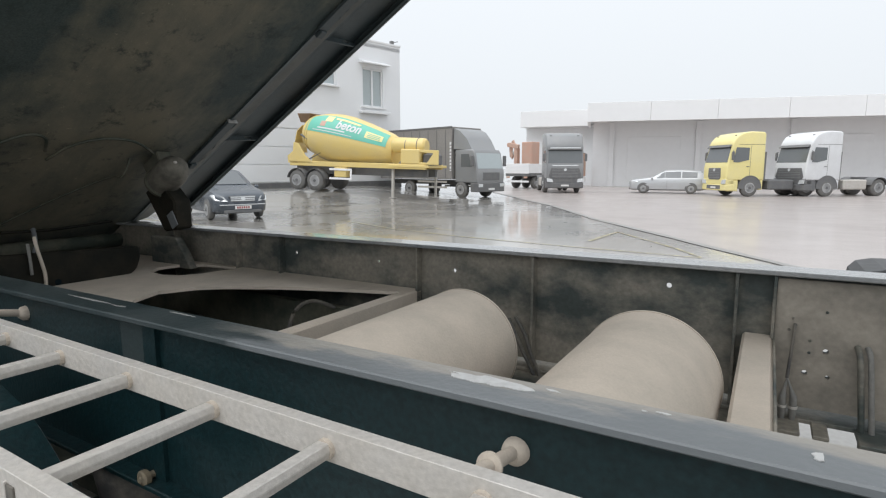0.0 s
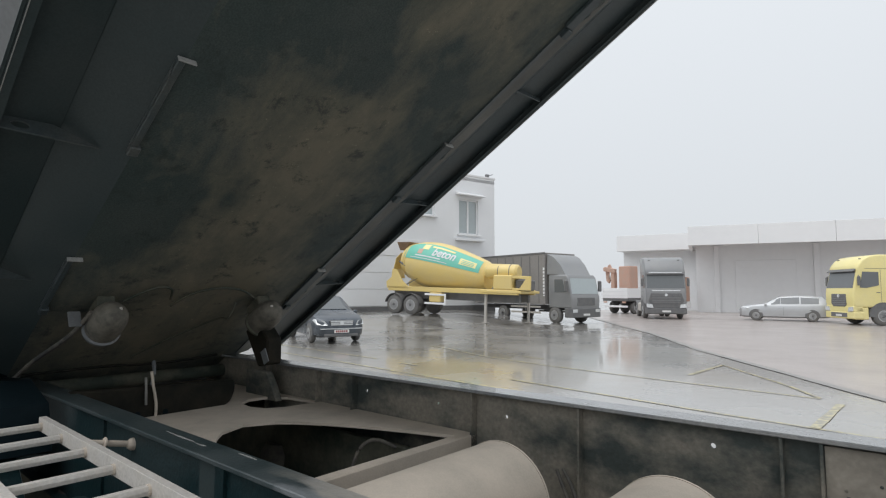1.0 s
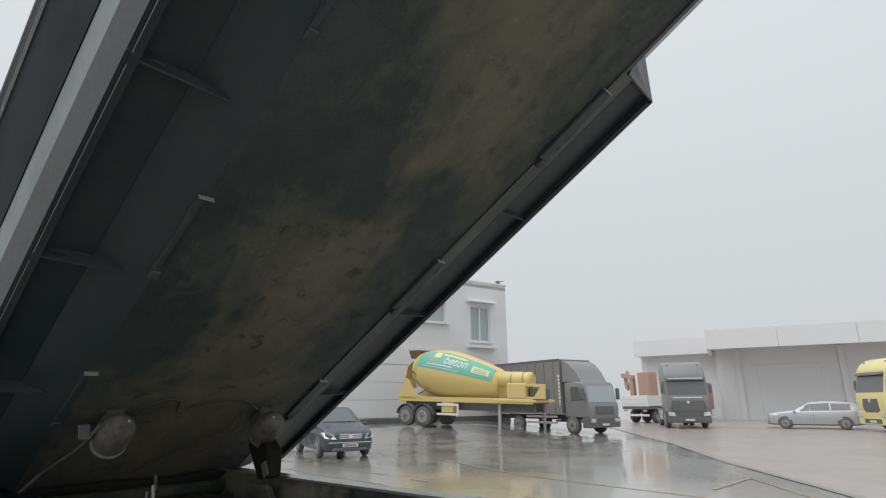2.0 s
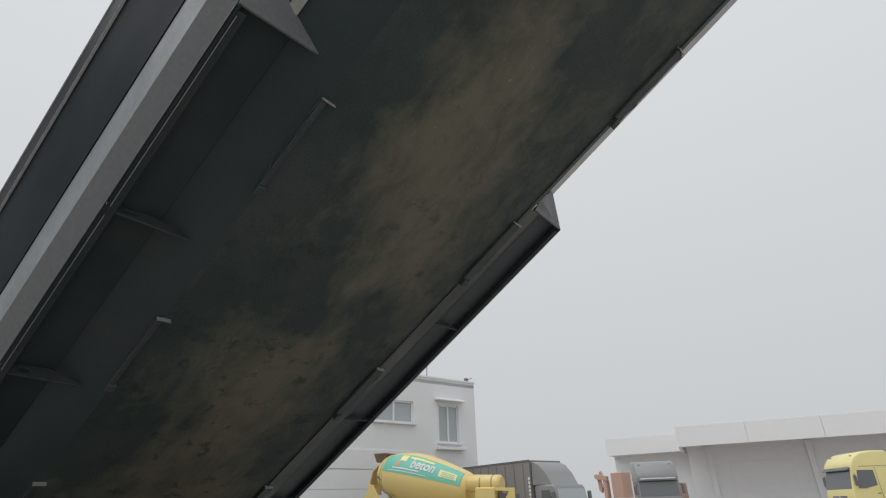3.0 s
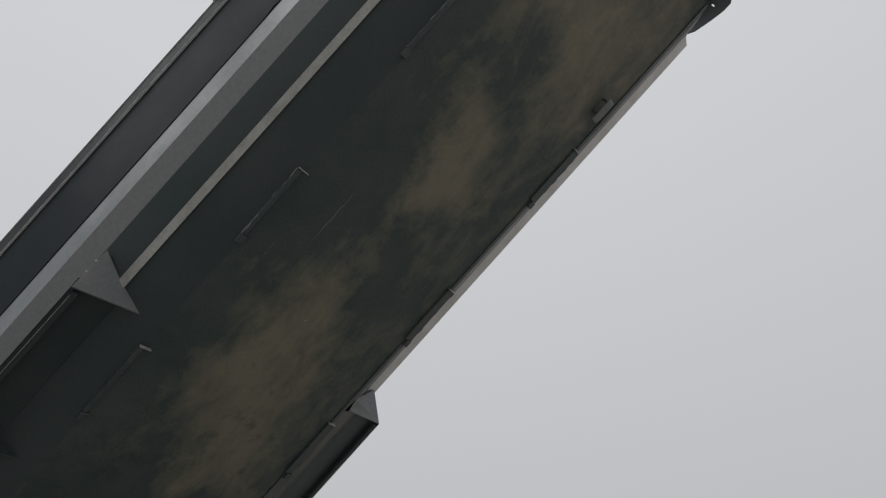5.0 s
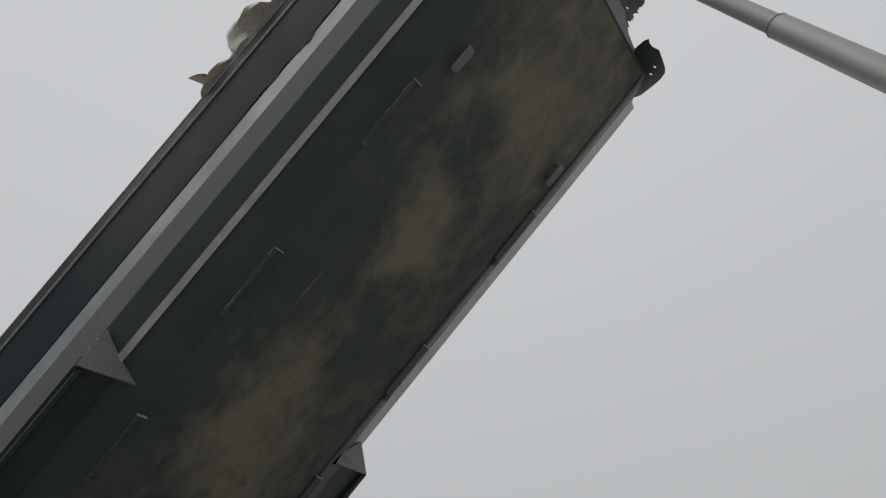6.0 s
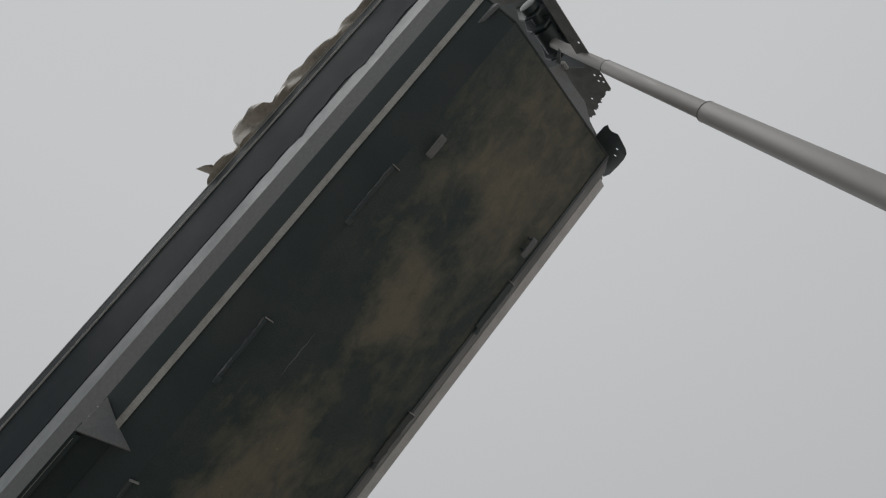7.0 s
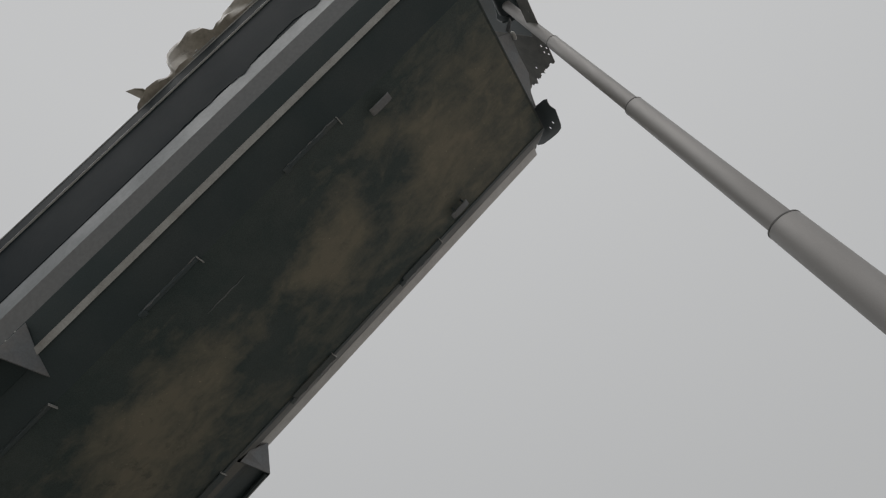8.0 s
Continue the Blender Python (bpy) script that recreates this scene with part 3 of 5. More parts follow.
part("mud_flap", box_bm(-4.34, -4.31, 0.15, 2.8, 0.02, 1.25, 0.004), M_hinge, chassis)


def hose(pts, r, parent, mat=M_rubber, label=""):
    """A hose that bends smoothly through points."""
    p = [Vector(q) for q in pts]
    fine = []
    for k in range(len(p) - 1):
        a, b, c, d = p[max(k - 1, 0)], p[k], p[k + 1], p[min(k + 2, len(p) - 1)]
        for j in range(6):
            t = j / 6
            fine.append(0.5 * ((2 * b) + (c - a) * t + (2 * a - 5 * b + 4 * c - d) * t * t + (3 * b - a - 3 * c + d) * t ** 3))
    fine.append(p[-1])
    return part("hose", tube_bm(fine, r, 10), mat, parent, label, True)


hose([(-0.9, 2.08, 1.04), (-0.86, 2.06, 0.98), (-0.824, 2.05, 0.92), (-0.77, 2.04, 0.83), (-0.75, 2.03, 0.76)], 0.008, chassis)
hose([(-0.87, 2.08, 1.05), (-0.82, 2.06, 0.99), (-0.79, 2.05, 0.92), (-0.745, 2.04, 0.83), (-0.73, 2.03, 0.76)], 0.008, chassis)
hose([(0.116, 2.1, 1.155), (0.112, 2.085, 1.1), (0.108, 2.07, 1.04), (0.103, 2.06, 0.978)], 0.005, chassis)
for x in (0.095, 0.125):
    plug = part("cable_plug", tube_bm([(0.104 + (x - 0.104) * k, 2.06 - 0.01 * k, z) for k, z in ((0.0, 0.978), (0.6, 0.945), (1.0, 0.92), (1.0, 0.89), (1.0, 0.86), (1.0, 0.83), (1.0, 0.72))], [0.003, 0.005, 0.011, 0.012, 0.011, 0.007, 0.006], 12), M_thin, chassis, "dusty cable plug", True)
    part("plug_clip", tube_bm([(x, 2.05, 0.89), (x, 2.05, 0.882)], 0.014, 12), M_alu, plug)
hose([(0.285, 2.1, 1.1), (0.29, 2.065, 1.075), (0.298, 2.055, 0.98), (0.31, 2.05, 0.82), (0.312, 2.05, 0.7)], 0.009, chassis, M_web)
hose([(0.312, 2.1, 1.1), (0.316, 2.065, 1.078), (0.324, 2.055, 0.98), (0.336, 2.05, 0.82), (0.338, 2.05, 0.7)], 0.008, chassis, M_thin)
hose([(-2.972, 1.225, 1.36), (-2.966, 1.231, 1.3), (-2.962, 1.243, 1.23), (-2.964, 1.253, 1.17), (-2.968, 1.253, 1.094)], 0.008, chassis, M_dust, "pale hanging hose")
hose([(-2.968, 1.194, 1.33), (-2.966, 1.197, 1.258), (-2.968, 1.2, 1.18)], 0.007, chassis, M_thin)
hose([(-1.78, 1.98, 1.0), (-1.86, 1.9, 1.04), (-1.92, 1.84, 0.98), (-1.95, 1.8, 0.8)], 0.01, chassis)
hose([(-4.0, 1.0, 0.7), (-2.6, 1.05, 0.72), (-1.2, 1.02, 0.7)], 0.012, chassis)

# pegs that carry the ladder
for x in (-0.328, -2.09):
    z, rise_z = 1.178 - 0.008 * x, 0.22
    peg = part("ladder_peg", tube_bm([(x, 0.818, z), (x, 0.654, z + 0.164 * rise_z)], 0.012, 14), M_dust, chassis, "steel peg with round collars", True)
    part("collar", tube_bm([(x, 0.818, z), (x, 0.806, z), (x, 0.795, z)], [0.025, 0.023, 0.013], 18), M_dust, peg, smooth=True)
    part("collar", tube_bm([(x, 0.72 - q, z + (0.098 + q) * rise_z) for q in (0.0, 0.004, 0.009, 0.012)], [0.014, 0.022, 0.022, 0.014], 18), M_dust, peg, smooth=True)


def tyre_bm(x, y0, y1, z, r):
    ys = [y0, y0 + 0.02, y0 + 0.06, (y0 + y1) / 2, y1 - 0.06, y1 - 0.02, y1]
    rs = [r * 0.62, r * 0.9, r * 0.985, r, r * 0.985, r * 0.9, r * 0.62]
    return tube_bm([(x, q, z) for q in ys], rs, 40)


def wheel(parent, x, y0, y1, r, rim=M_rim, z=None, outer=-1, rubber=None):
    z = r if z is None else z
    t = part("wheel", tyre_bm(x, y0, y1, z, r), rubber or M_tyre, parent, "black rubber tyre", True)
    yo = y0 if outer < 0 else y1
    part("rim", tube_bm([(x, yo - outer * 0.05, z), (x, yo + outer * 0.004, z), (x, yo + outer * 0.004, z), (x, yo - outer * 0.03, z), (x, yo - outer * 0.02, z)], [r * 0.6, r * 0.58, r * 0.5, r * 0.4, r * 0.16], 28), rim, t, smooth=True)
    part("hub", tube_bm([(x, yo - outer * 0.02, z), (x, yo + outer * 0.03, z)], [r * 0.17, r * 0.13], 16), M_dark, t, smooth=True)
    return t


for x in (-3.186, -1.876):
    for y0, y1, o in ((0.22, 0.6, -1), (2.34, 2.72, 1)):
        wheel(chassis, x, y0, y1, 0.5, outer=o, rubber=M_rubber)
        arc = [(x + 0.57 * math.cos(a), 0.5 + 0.57 * math.sin(a)) for a in (radians(20 + 140 * k / 14) for k in range(15))]
        mg = part("mudguard", sheet_bm(arc, "y", y0 - 0.03, y1 + 0.02, -0.012), M_rail, chassis, "black plastic mudguard")
        # pale tube paints the highlight along the mudguard's edge
        part("guard_edge_highlight", tube_bm([(a, y1 + 0.02 if o < 0 else y0 - 0.03, c) for a, c in arc], 0.006, 6), M_gusset, mg, "edge tube painted pale as its highlight")
    # plate added to hide bright ground between the mudguards
    part("guard_link", box_bm(x - 0.75, x - 0.56, 0.2, 0.62, 0.7, 0.72, 0.003), M_rail, chassis)
    part("axle", tube_bm([(x, 0.5, 0.5), (x, 2.45, 0.5)], 0.065, 16), M_under2, chassis, smooth=True)
    for y in (0.9, 2.05):
        part("air_spring", tube_bm([(x + 0.25, y, 0.45), (x + 0.25, y, 0.5), (x + 0.25, y, 0.62), (x + 0.25, y, 0.76), (x + 0.25, y, 0.82)], [0.09, 0.13, 0.11, 0.13, 0.1], 20), M_rubber, chassis, smooth=True)
    part("brake_chamber", tube_bm([(x + 0.3, 0.66, 0.62), (x + 0.36, 0.66, 0.64), (x + 0.46, 0.66, 0.68), (x + 0.52, 0.66, 0.7)], [0.05, 0.08, 0.08, 0.05], 18), M_rubber, chassis, smooth=True)
part("gooseneck", box_bm(3.2, 4.6, 0.8, 2.16, 0.95, 1.26, 0.02), M_rail, chassis)
for y in (0.55, 2.4):
    leg = part("landing_leg", box_bm(2.75, 2.87, y - 0.06, y + 0.06, 0.3, 1.2, 0.006), M_rail, chassis)
    part("inner_leg", box_bm(2.76, 2.86, y - 0.045, y + 0.045, 0.03, 0.36, 0.004), M_rail, leg)
    part("foot", box_bm(2.68, 2.94, y - 0.12, y + 0.12, 0.0, 0.03, 0.004), M_rail, leg)
    part("leg_bracket", box_bm(2.7, 2.92, min(y, YC + (0.66 if y > YC else -0.66)), max(y, YC + (0.66 if y > YC else -0.66)), 1.0, 1.12, 0.004), M_rail, leg)
part("side_mudguard", sheet_bm([(0.285, 1.085), (0.304, 1.268), (0.328, 1.296), (0.38, 1.309), (0.92, 1.313), (1.02, 1.283)], "y", 2.4, 2.72, -0.02), M_dark, chassis, "black rounded fender top")
part("fender_stay", tube_bm([(0.5, 2.14, 1.1), (0.5, 2.65, 1.3)], 0.02, 10), M_dark, chassis)

# ---- ladder ----
ladder = thing("ladder", TRAILER, (-0.9, 0.49, 1.165), "scuffed aluminium ladder hung flat on pegs beside the chassis", "ladder")
for y0, y1 in ((0.625, 0.652), (0.301, 0.328)):
    o = [(y0, 1.178), (y1, 1.178), (y1, 1.184), (y0 + 0.006, 1.184), (y0 + 0.006, 1.229), (y1, 1.229), (y1, 1.235), (y0, 1.235)]
    stile = part("stile", prism_bm(o, "x", -2.63, 1.3, 0.001), M_alu, ladder)
    for k in range(13):
        x = -2.585 + 0.285 * k
        if y0 < 0.5:
            # dark box in place of the shade inside the hollow rung
            part("rung_end", box_bm(x - 0.011, x + 0.011, y0 - 0.003, y0 + 0.001, 1.187, 1.216, 0.001), M_rubber, stile, "dark box standing in for a shaded hollow rung end")
            part("socket_rim", box_bm(x - 0.015, x - 0.011, y0 - 0.004, y0 + 0.001, 1.184, 1.219, 0.0008), M_alu, stile)
for k in range(13):
    x = -2.585 + 0.285 * k
    rung = part("rung", prism_bm([(x - 0.011, 1.188), (x + 0.011, 1.188), (x + 0.0145, 1.202), (x + 0.011, 1.215), (x - 0.011, 1.215), (x - 0.0145, 1.202)], "y", 0.308, 0.628, 0.0015), M_alu, ladder)
    for y in (0.309, 0.617):
        part("rung_collar", tube_bm([(x, y, 1.201), (x, y + 0.008, 1.201)], 0.018, 12), M_dust, rung)

# ---- tipped body ----
tipper = thing("tipper_body", BODY, (-2.68, YC, 3.07), "raised black half-pipe steel tipper body, dusty underneath", "tipper body")
S0, S1 = -2.68, 5.235
floor_plate = part("floor_plate", box_bm(-3.04, S1, YC - 0.72, YC + 0.72, 3.07, 3.082), M_floor, tipper, "flat steel floor stained with brown dust")


def mirror(pts, side):
    return [(YC + side * v, h) for v, h in pts]


HULL = [(0.72, 3.07), (0.85, 3.145), (0.975, 3.228), (1.01, 3.27), (1.06, 3.33), (1.10, 3.385)]
HULL_B = [(0.72, 3.07), (0.8, 3.13), (0.9, 3.21), (0.98, 3.28), (1.02, 3.33), (1.1, 3.385)]
WALL = [(1.10, 3.385), (1.172, 3.52), (1.178, 3.56), (1.192, 3.7), (1.2, 3.73), (1.266, 4.33)]
for side in (-1, 1):
    t = -0.008 * side
    # the two hull panels are coloured by their light: one grey, one dark
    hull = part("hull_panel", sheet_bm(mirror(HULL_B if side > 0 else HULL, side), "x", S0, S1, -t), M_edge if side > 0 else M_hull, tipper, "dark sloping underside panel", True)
    # the folds are coloured as the reflections they would show
    part("lower_facet", sheet_bm(mirror(WALL[:2], side), "x", S0, S1, -t), M_facet, tipper, "lower fold of the side wall, its dim reflection painted grey")
    part("light_facet", sheet_bm(mirror([(1.172, 3.521), (1.192, 3.7)], side), "x", S0, S1, -t), M_sheen, tipper, "upright band of the side wall, reflected sky painted pale")
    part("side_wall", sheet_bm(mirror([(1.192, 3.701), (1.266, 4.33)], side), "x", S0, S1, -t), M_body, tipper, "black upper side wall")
    rail = part("top_rail", prism_bm(mirror([(1.2, 4.33), (1.272, 4.33), (1.28, 4.345), (1.282, 4.55), (1.27, 4.6), (1.25, 4.62), (1.2, 4.62)], side), "x", S0, S1, 0.004), M_body, tipper, "black top rail")
    # the beads' bright colour stands in for light caught along the rail's edges
    for h, w, reach in ((4.332, 0.003, 1.285), (4.555, 0.003, 1.288), (4.59, 0.004, 1.281)):
        part("rail_bead", prism_bm(mirror([(1.262, h), (reach, h), (reach, h + w), (1.262, h + w)], side), "x", S0, S1), M_band, rail, "thin edge bead, painted bright for the light it catches")
    if side < 0:
        part("lower_strip", prism_bm(mirror([(0.962, 3.208), (0.998, 3.238), (0.996, 3.246), (0.96, 3.216)], side), "x", 1.43, 5.225), M_strip, hull, "pale dull metal strip")
        part("end_fin", prism_bm([(5.02, 3.185), (5.235, 3.185), (5.235, 3.11)], "y", YC - 0.9, YC - 0.87, 0.004), M_gusset, hull, "small triangular fin")
    else:
        part("edge_ledge", prism_bm(mirror([(1.02, 3.322), (1.135, 3.35), (1.135, 3.362), (1.02, 3.336)], side), "x", 1.42, 5.2), M_band, hull, "pale edge ledge")
    if side > 0:
        part("floor_rail", prism_bm(mirror([(0.705, 3.06), (0.735, 3.066), (0.735, 3.075), (0.705, 3.07)], side), "x", S0, S1), M_under2, floor_plate)
    for s1 in (-1.37, -0.07, 1.247, 2.52, 3.84):
        cleat = part("cleat", prism_bm(mirror([(0.69, 3.068), (0.69, 3.05), (0.752, 3.054), (0.756, 3.09)] if side > 0 else [(0.722, 3.068), (0.722, 3.05), (0.748, 3.052), (0.748, 3.08)], side), "x", s1 - 0.46, s1 + 0.0, 0.003), M_under2, floor_plate, "welded guide cleat")
        part("cleat_tab", box_bm(s1 + 0.004, s1 + 0.01, *sorted((YC + side * 0.685, YC + side * 0.75)), 3.046, 3.069, 0.001), M_strip, cleat, "tab with a bright scraped edge")
        part("cleat_tab", box_bm(s1 - 0.51, s1 - 0.46, *sorted((YC + side * 0.71, YC + side * 0.75)), 3.042, 3.069, 0.003), M_under2, cleat)
        bead = [s1 - 0.46 + 0.0115 * k for k in range(41)]
        # two near welds are paler, painting the highlight that runs along them
        part("weld_bead", tube_bm([(q, YC + side * (0.752 + 0.008 * noise.noise((q * 14, side, s1))), 3.056 + 0.012 * noise.noise((q * 17, 3.0 + side, s1))) for q in bead], [max(0.0004, 0.0016 + 0.006 * noise.noise((q * 23, 7.0, s1))) for q in bead], 6), M_under2 if side > 0 or s1 < 2 else M_gusset, cleat, "lumpy broken weld")
    # hanging skirt with its gussets
    skirt = part("skirt", loft_bm([[(e0, YC + side * (v - o), h) for e0, v, h, o in ((S0, 1.178, 3.132, q), (S0, 1.1, 3.385, q), (1.505, 1.1, 3.352, q), (1.36, 1.178, 3.132, q))] for q in (0.0, 0.008)]), M_hull, tipper, "dark steel side skirt")
    part("skirt_lip", box_bm(S0, 1.34, *sorted((YC + side * 1.135, YC + side * 1.168)), 3.13, 3.137, 0.0008), M_hull, skirt)
    if side < 0:
        part("skirt_web", sheet_bm(mirror([(0.94, 3.206), (1.168, 3.2)], side), "x", S0, 1.39, -0.006 * side), M_hull, skirt)
        ribs = [(0.82, 3.118), (1.165, 3.138), (1.165, 3.199), (0.965, 3.197)]
    else:
        part("web_flange", sheet_bm(mirror([(0.738, 3.084), (0.86, 3.116)], side), "x", S0, 1.37, -0.006 * side), M_edge, skirt, "dusty grey flange along the floor")
        part("skirt_web", sheet_bm(mirror([(0.862, 3.118), (0.95, 3.165), (1.168, 3.18)], side), "x", S0, 1.38, -0.006 * side), M_under2, skirt)
        ribs = [(0.875, 3.118), (1.165, 3.138), (1.165, 3.178), (0.96, 3.163)]
    for s in (-1.66, -0.65, 0.36):
        hole = [(YC + side * (1.07 + 0.03 * math.cos(a)), (3.166 if side < 0 else 3.153) + (0.018 if side < 0 else 0.01) * math.sin(a)) for a in (2 * math.pi * k / 14 for k in range(14))]
        part("gusset", plate_bm(mirror(ribs, side), [hole], "x", s, s + 0.008), M_under2, skirt, "triangular gusset with a round hole")
    # bright strips added in place of sky light showing through a slit
    for a, b in ((S0, -1.68), (-1.63, -0.67), (-0.62, 0.34), (0.39, 1.32)):
        part("slit_light_strip", box_bm(a, b, *sorted((YC + side * 1.163, YC + side * 1.1655)), 3.126, 3.131), M_strip, skirt, "thin bright strip standing in for sky seen through a slit")
    close = bmesh.new()
    q = [(1.379, 0.835, 3.135), (1.363, 1.18, 3.137), (1.52, 1.102, 3.357), (1.453, 0.985, 3.235)] if side < 0 else [(1.379, 0.8, 3.1), (1.363, 1.18, 3.137), (1.505, 1.102, 3.345), (1.453, 0.86, 3.18)]
    fr = [close.verts.new((s, YC + side * v, h)) for s, v, h in q]
    bk = [close.verts.new((s - 0.008, YC + side * v, h + 0.004)) for s, v, h in q]
    close.faces.new(fr)
    close.faces.new(list(reversed(bk)))
    for k in range(4):
        close.faces.new((fr[k], fr[(k + 1) % 4], bk[(k + 1) % 4], bk[k]))
    bmesh.ops.recalc_face_normals(close, faces=close.faces)
    part("end_gusset", close, M_gusset, skirt, "grey closing gusset at the skirt's front")
    for s, v, h in ((1.36, 1.156, 3.2), (1.405, 1.134, 3.27), (1.45, 1.113, 3.34)):
        part("gusset_rivet", tube_bm([(s, YC + side * v, h), (s, YC + side * (v + 0.006), h)], [0.006, 0.004], 8), M_strip, skirt)
    # rubber buffer by the hinge
    v = 0.475
    roll = [(-1.875, 0.05), (-1.87, 0.092), (-1.85, 0.096), (-1.843, 0.086), (-1.76, 0.09), (-1.71, 0.087), (-1.67, 0.076), (-1.642, 0.055), (-1.626, 0.028), (-1.622, 0.004)]
    buf = part("rubber_buffer", tube_bm([(x, YC + side * v, 2.928) for x, r in roll[3:]], [r for x, r in roll[3:]], 32), M_buffer, tipper, "round-nosed dusty rubber buffer", True)
    part("buffer_disc", tube_bm([(x, YC + side * v, 2.928) for x, r in roll[:4]], [r for x, r in roll[:4]], 32), M_gusset if side < 0 else M_hinge, buf, "worn steel backing disc", True)
    part("buffer_bracket", prism_bm([(-1.89, 3.068), (-1.72, 3.068), (-1.74, 2.97), (-1.82, 2.95), (-1.875, 2.955)], "y", YC + side * v - 0.045, YC + side * v + 0.045, 0.006), M_hinge, buf)
    part("buffer_plate", box_bm(-1.83, -1.822, *sorted((YC + side * (v + 0.1), YC + side * (v + 0.16))), 2.94, 3.03, 0.002), M_gusset if side < 0 else M_under2, buf, "pale bent tab")
    part("buffer_bolt", tube_bm([(-1.632, YC + side * (v - 0.025), 2.935), (-1.624, YC + side * (v - 0.025), 2.935)], [0.012, 0.008], 8), M_alu, buf)
    # hooked bracket
    br = part("hook_bracket", prism_bm([(4.05, 3.022), (4.06, 3.01), (4.09, 3.004), (4.21, 3.004), (4.235, 3.011), (4.243, 3.024), (4.22, 3.018), (4.08, 3.018)], "y", *sorted((YC + side * 0.575, YC + side * 0.632)), 0.003), M_gusset, floor_plate, "welded hook bracket")
    for s in (4.1, 4.205):
        part("bracket_leg", tube_bm([(s, YC + side * 0.585, 3.013), (s + 0.01, YC + side * 0.58, 3.069)], 0.009, 8), M_under2, br)

lug = part("hinge_lug", prism_bm([(-1.98, 2.94), (-1.82, 2.94), (-1.76, 2.76), (-1.84, 2.62), (-1.95, 2.66)], "y", YC + 0.44, YC + 0.55, 0.01), M_shaded, tipper, "dark hinge lug below the rubber buffer")
part("lug_plate", box_bm(-1.86, -1.8, YC + 0.43, YC + 0.438, 2.63, 2.72, 0.002), M_gusset, lug)
part("scrape", tube_bm([(2.25 + 0.37 * k / 9, 1.08 + 0.004 * math.sin(k * 2.0), 3.069) for k in range(10)], [0.001 + 0.003 * math.sin(math.pi * k / 9) for k in range(10)], 6), M_gusset, floor_plate, "thin weld line")
hose([(-1.7, YC - 0.4, 3.02), (-1.62, YC - 0.33, 3.03), (-1.58, YC - 0.25, 3.04), (-1.62, YC - 0.17, 3.05), (-1.74, YC - 0.13, 3.055)], 0.007, tipper, M_hinge)
hose([(-1.82, YC - 0.1, 3.055), (-1.68, YC - 0.04, 3.05), (-1.59, YC + 0.06, 3.04), (-1.57, YC + 0.18, 3.03), (-1.61, YC + 0.28, 3.03), (-1.68, YC + 0.38, 3.02)], 0.007, tipper, M_hinge)
hose([(-1.78, YC + 0.3, 3.05), (-1.86, YC + 0.27, 2.98), (-1.98, YC + 0.26, 3.04), (-2.2, YC + 0.1, 3.05), (-2.5, YC - 0.1, 3.05)], 0.006, tipper, M_hinge)
hose([(-1.74, YC - 0.55, 2.98), (-1.95, YC - 0.6, 2.95), (-2.3, YC - 0.68, 2.98), (-2.6, YC - 0.72, 3.0)], 0.012, tipper, M_rubber)
hose([(-2.5, YC - 0.7, 2.985), (-2.45, YC - 0.3, 2.975), (-2.46, YC + 0.1, 2.97), (-2.42, YC + 0.45, 2.98)], 0.008, tipper, M_shaded)
hose([(-2.45, YC + 0.02, 2.98), (-2.44, YC + 0.0, 2.88), (-2.5, YC - 0.02, 2.78), (-2.47, YC - 0.03, 2.7), (-2.5, YC - 0.05, 2.62), (-2.56, YC - 0.06, 2.55)], 0.012, tipper, M_gusset)
part("rear_lip", tube_bm([(-3.04 - 0.02 * abs(k - 5) / 5, YC - 0.72 + 0.144 * k, 3.064) for k in range(11)], [0.014 + 0.004 * math.sin(k * 1.3) for k in range(11)], 10), M_gusset, floor_plate, "pale rolled lip at the floor's end", True)
part("rear_door", prism_bm([(YC - v, h) for v, h in reversed(HULL + WALL[1:])] + [(YC + v, h) for v, h in HULL_B + WALL[1:]], "x", S0 - 0.06, S0 - 0.002), M_body, tipper, "black rear tailgate")
part("front_wall", prism_bm([(YC - v, h) for v, h in reversed(HULL + WALL[1:])] + [(YC + v, h) for v, h in HULL_B + WALL[1:]], "x", S1 - 0.01, S1 + 0.01), M_under2, tipper, "black headboard")
torn = [(1.99, 3.36), (2.0, 3.42), (2.08, 3.5), (2.09, 3.53), (2.13, 3.56), (2.15, 3.62), (2.18, 3.63), (2.22, 3.66), (2.24, 3.72), (2.3, 3.75), (2.32, 3.78), (2.35, 3.86), (2.41, 3.9)]
jag = random.Random(4)
edge = []
for (ya, ha), (yb, hb) in zip(torn, torn[1:]):
    edge += [(ya + (yb - ya) * q + jag.uniform(-0.012, 0.012), ha + (hb - ha) * q + jag.uniform(-0.012, 0.012)) for q in (0.0, 0.35, 0.7)]
head = part("cylinder_bracket", plate_bm([(0.62, 4.55), (0.6, 3.335), (0.88, 3.335), (1.6, 3.33), (1.96, 3.33)] + edge + [(2.6, 4.1), (2.66, 4.55)], [*[ring_of(y, h, 0.012, 10) for y, h in ((1.796, 3.425), (1.866, 3.42), (1.81, 3.362), (1.88, 3.368), (2.086, 3.65), (1.43, 3.372))], [(0.94, 3.48), (1.7, 3.48), (1.7, 4.1), (0.94, 4.1)]], "x", 5.8, 5.804), M_thin, tipper, "grey bracket plate with bolt holes and a torn edge")
angle = bmesh.new()
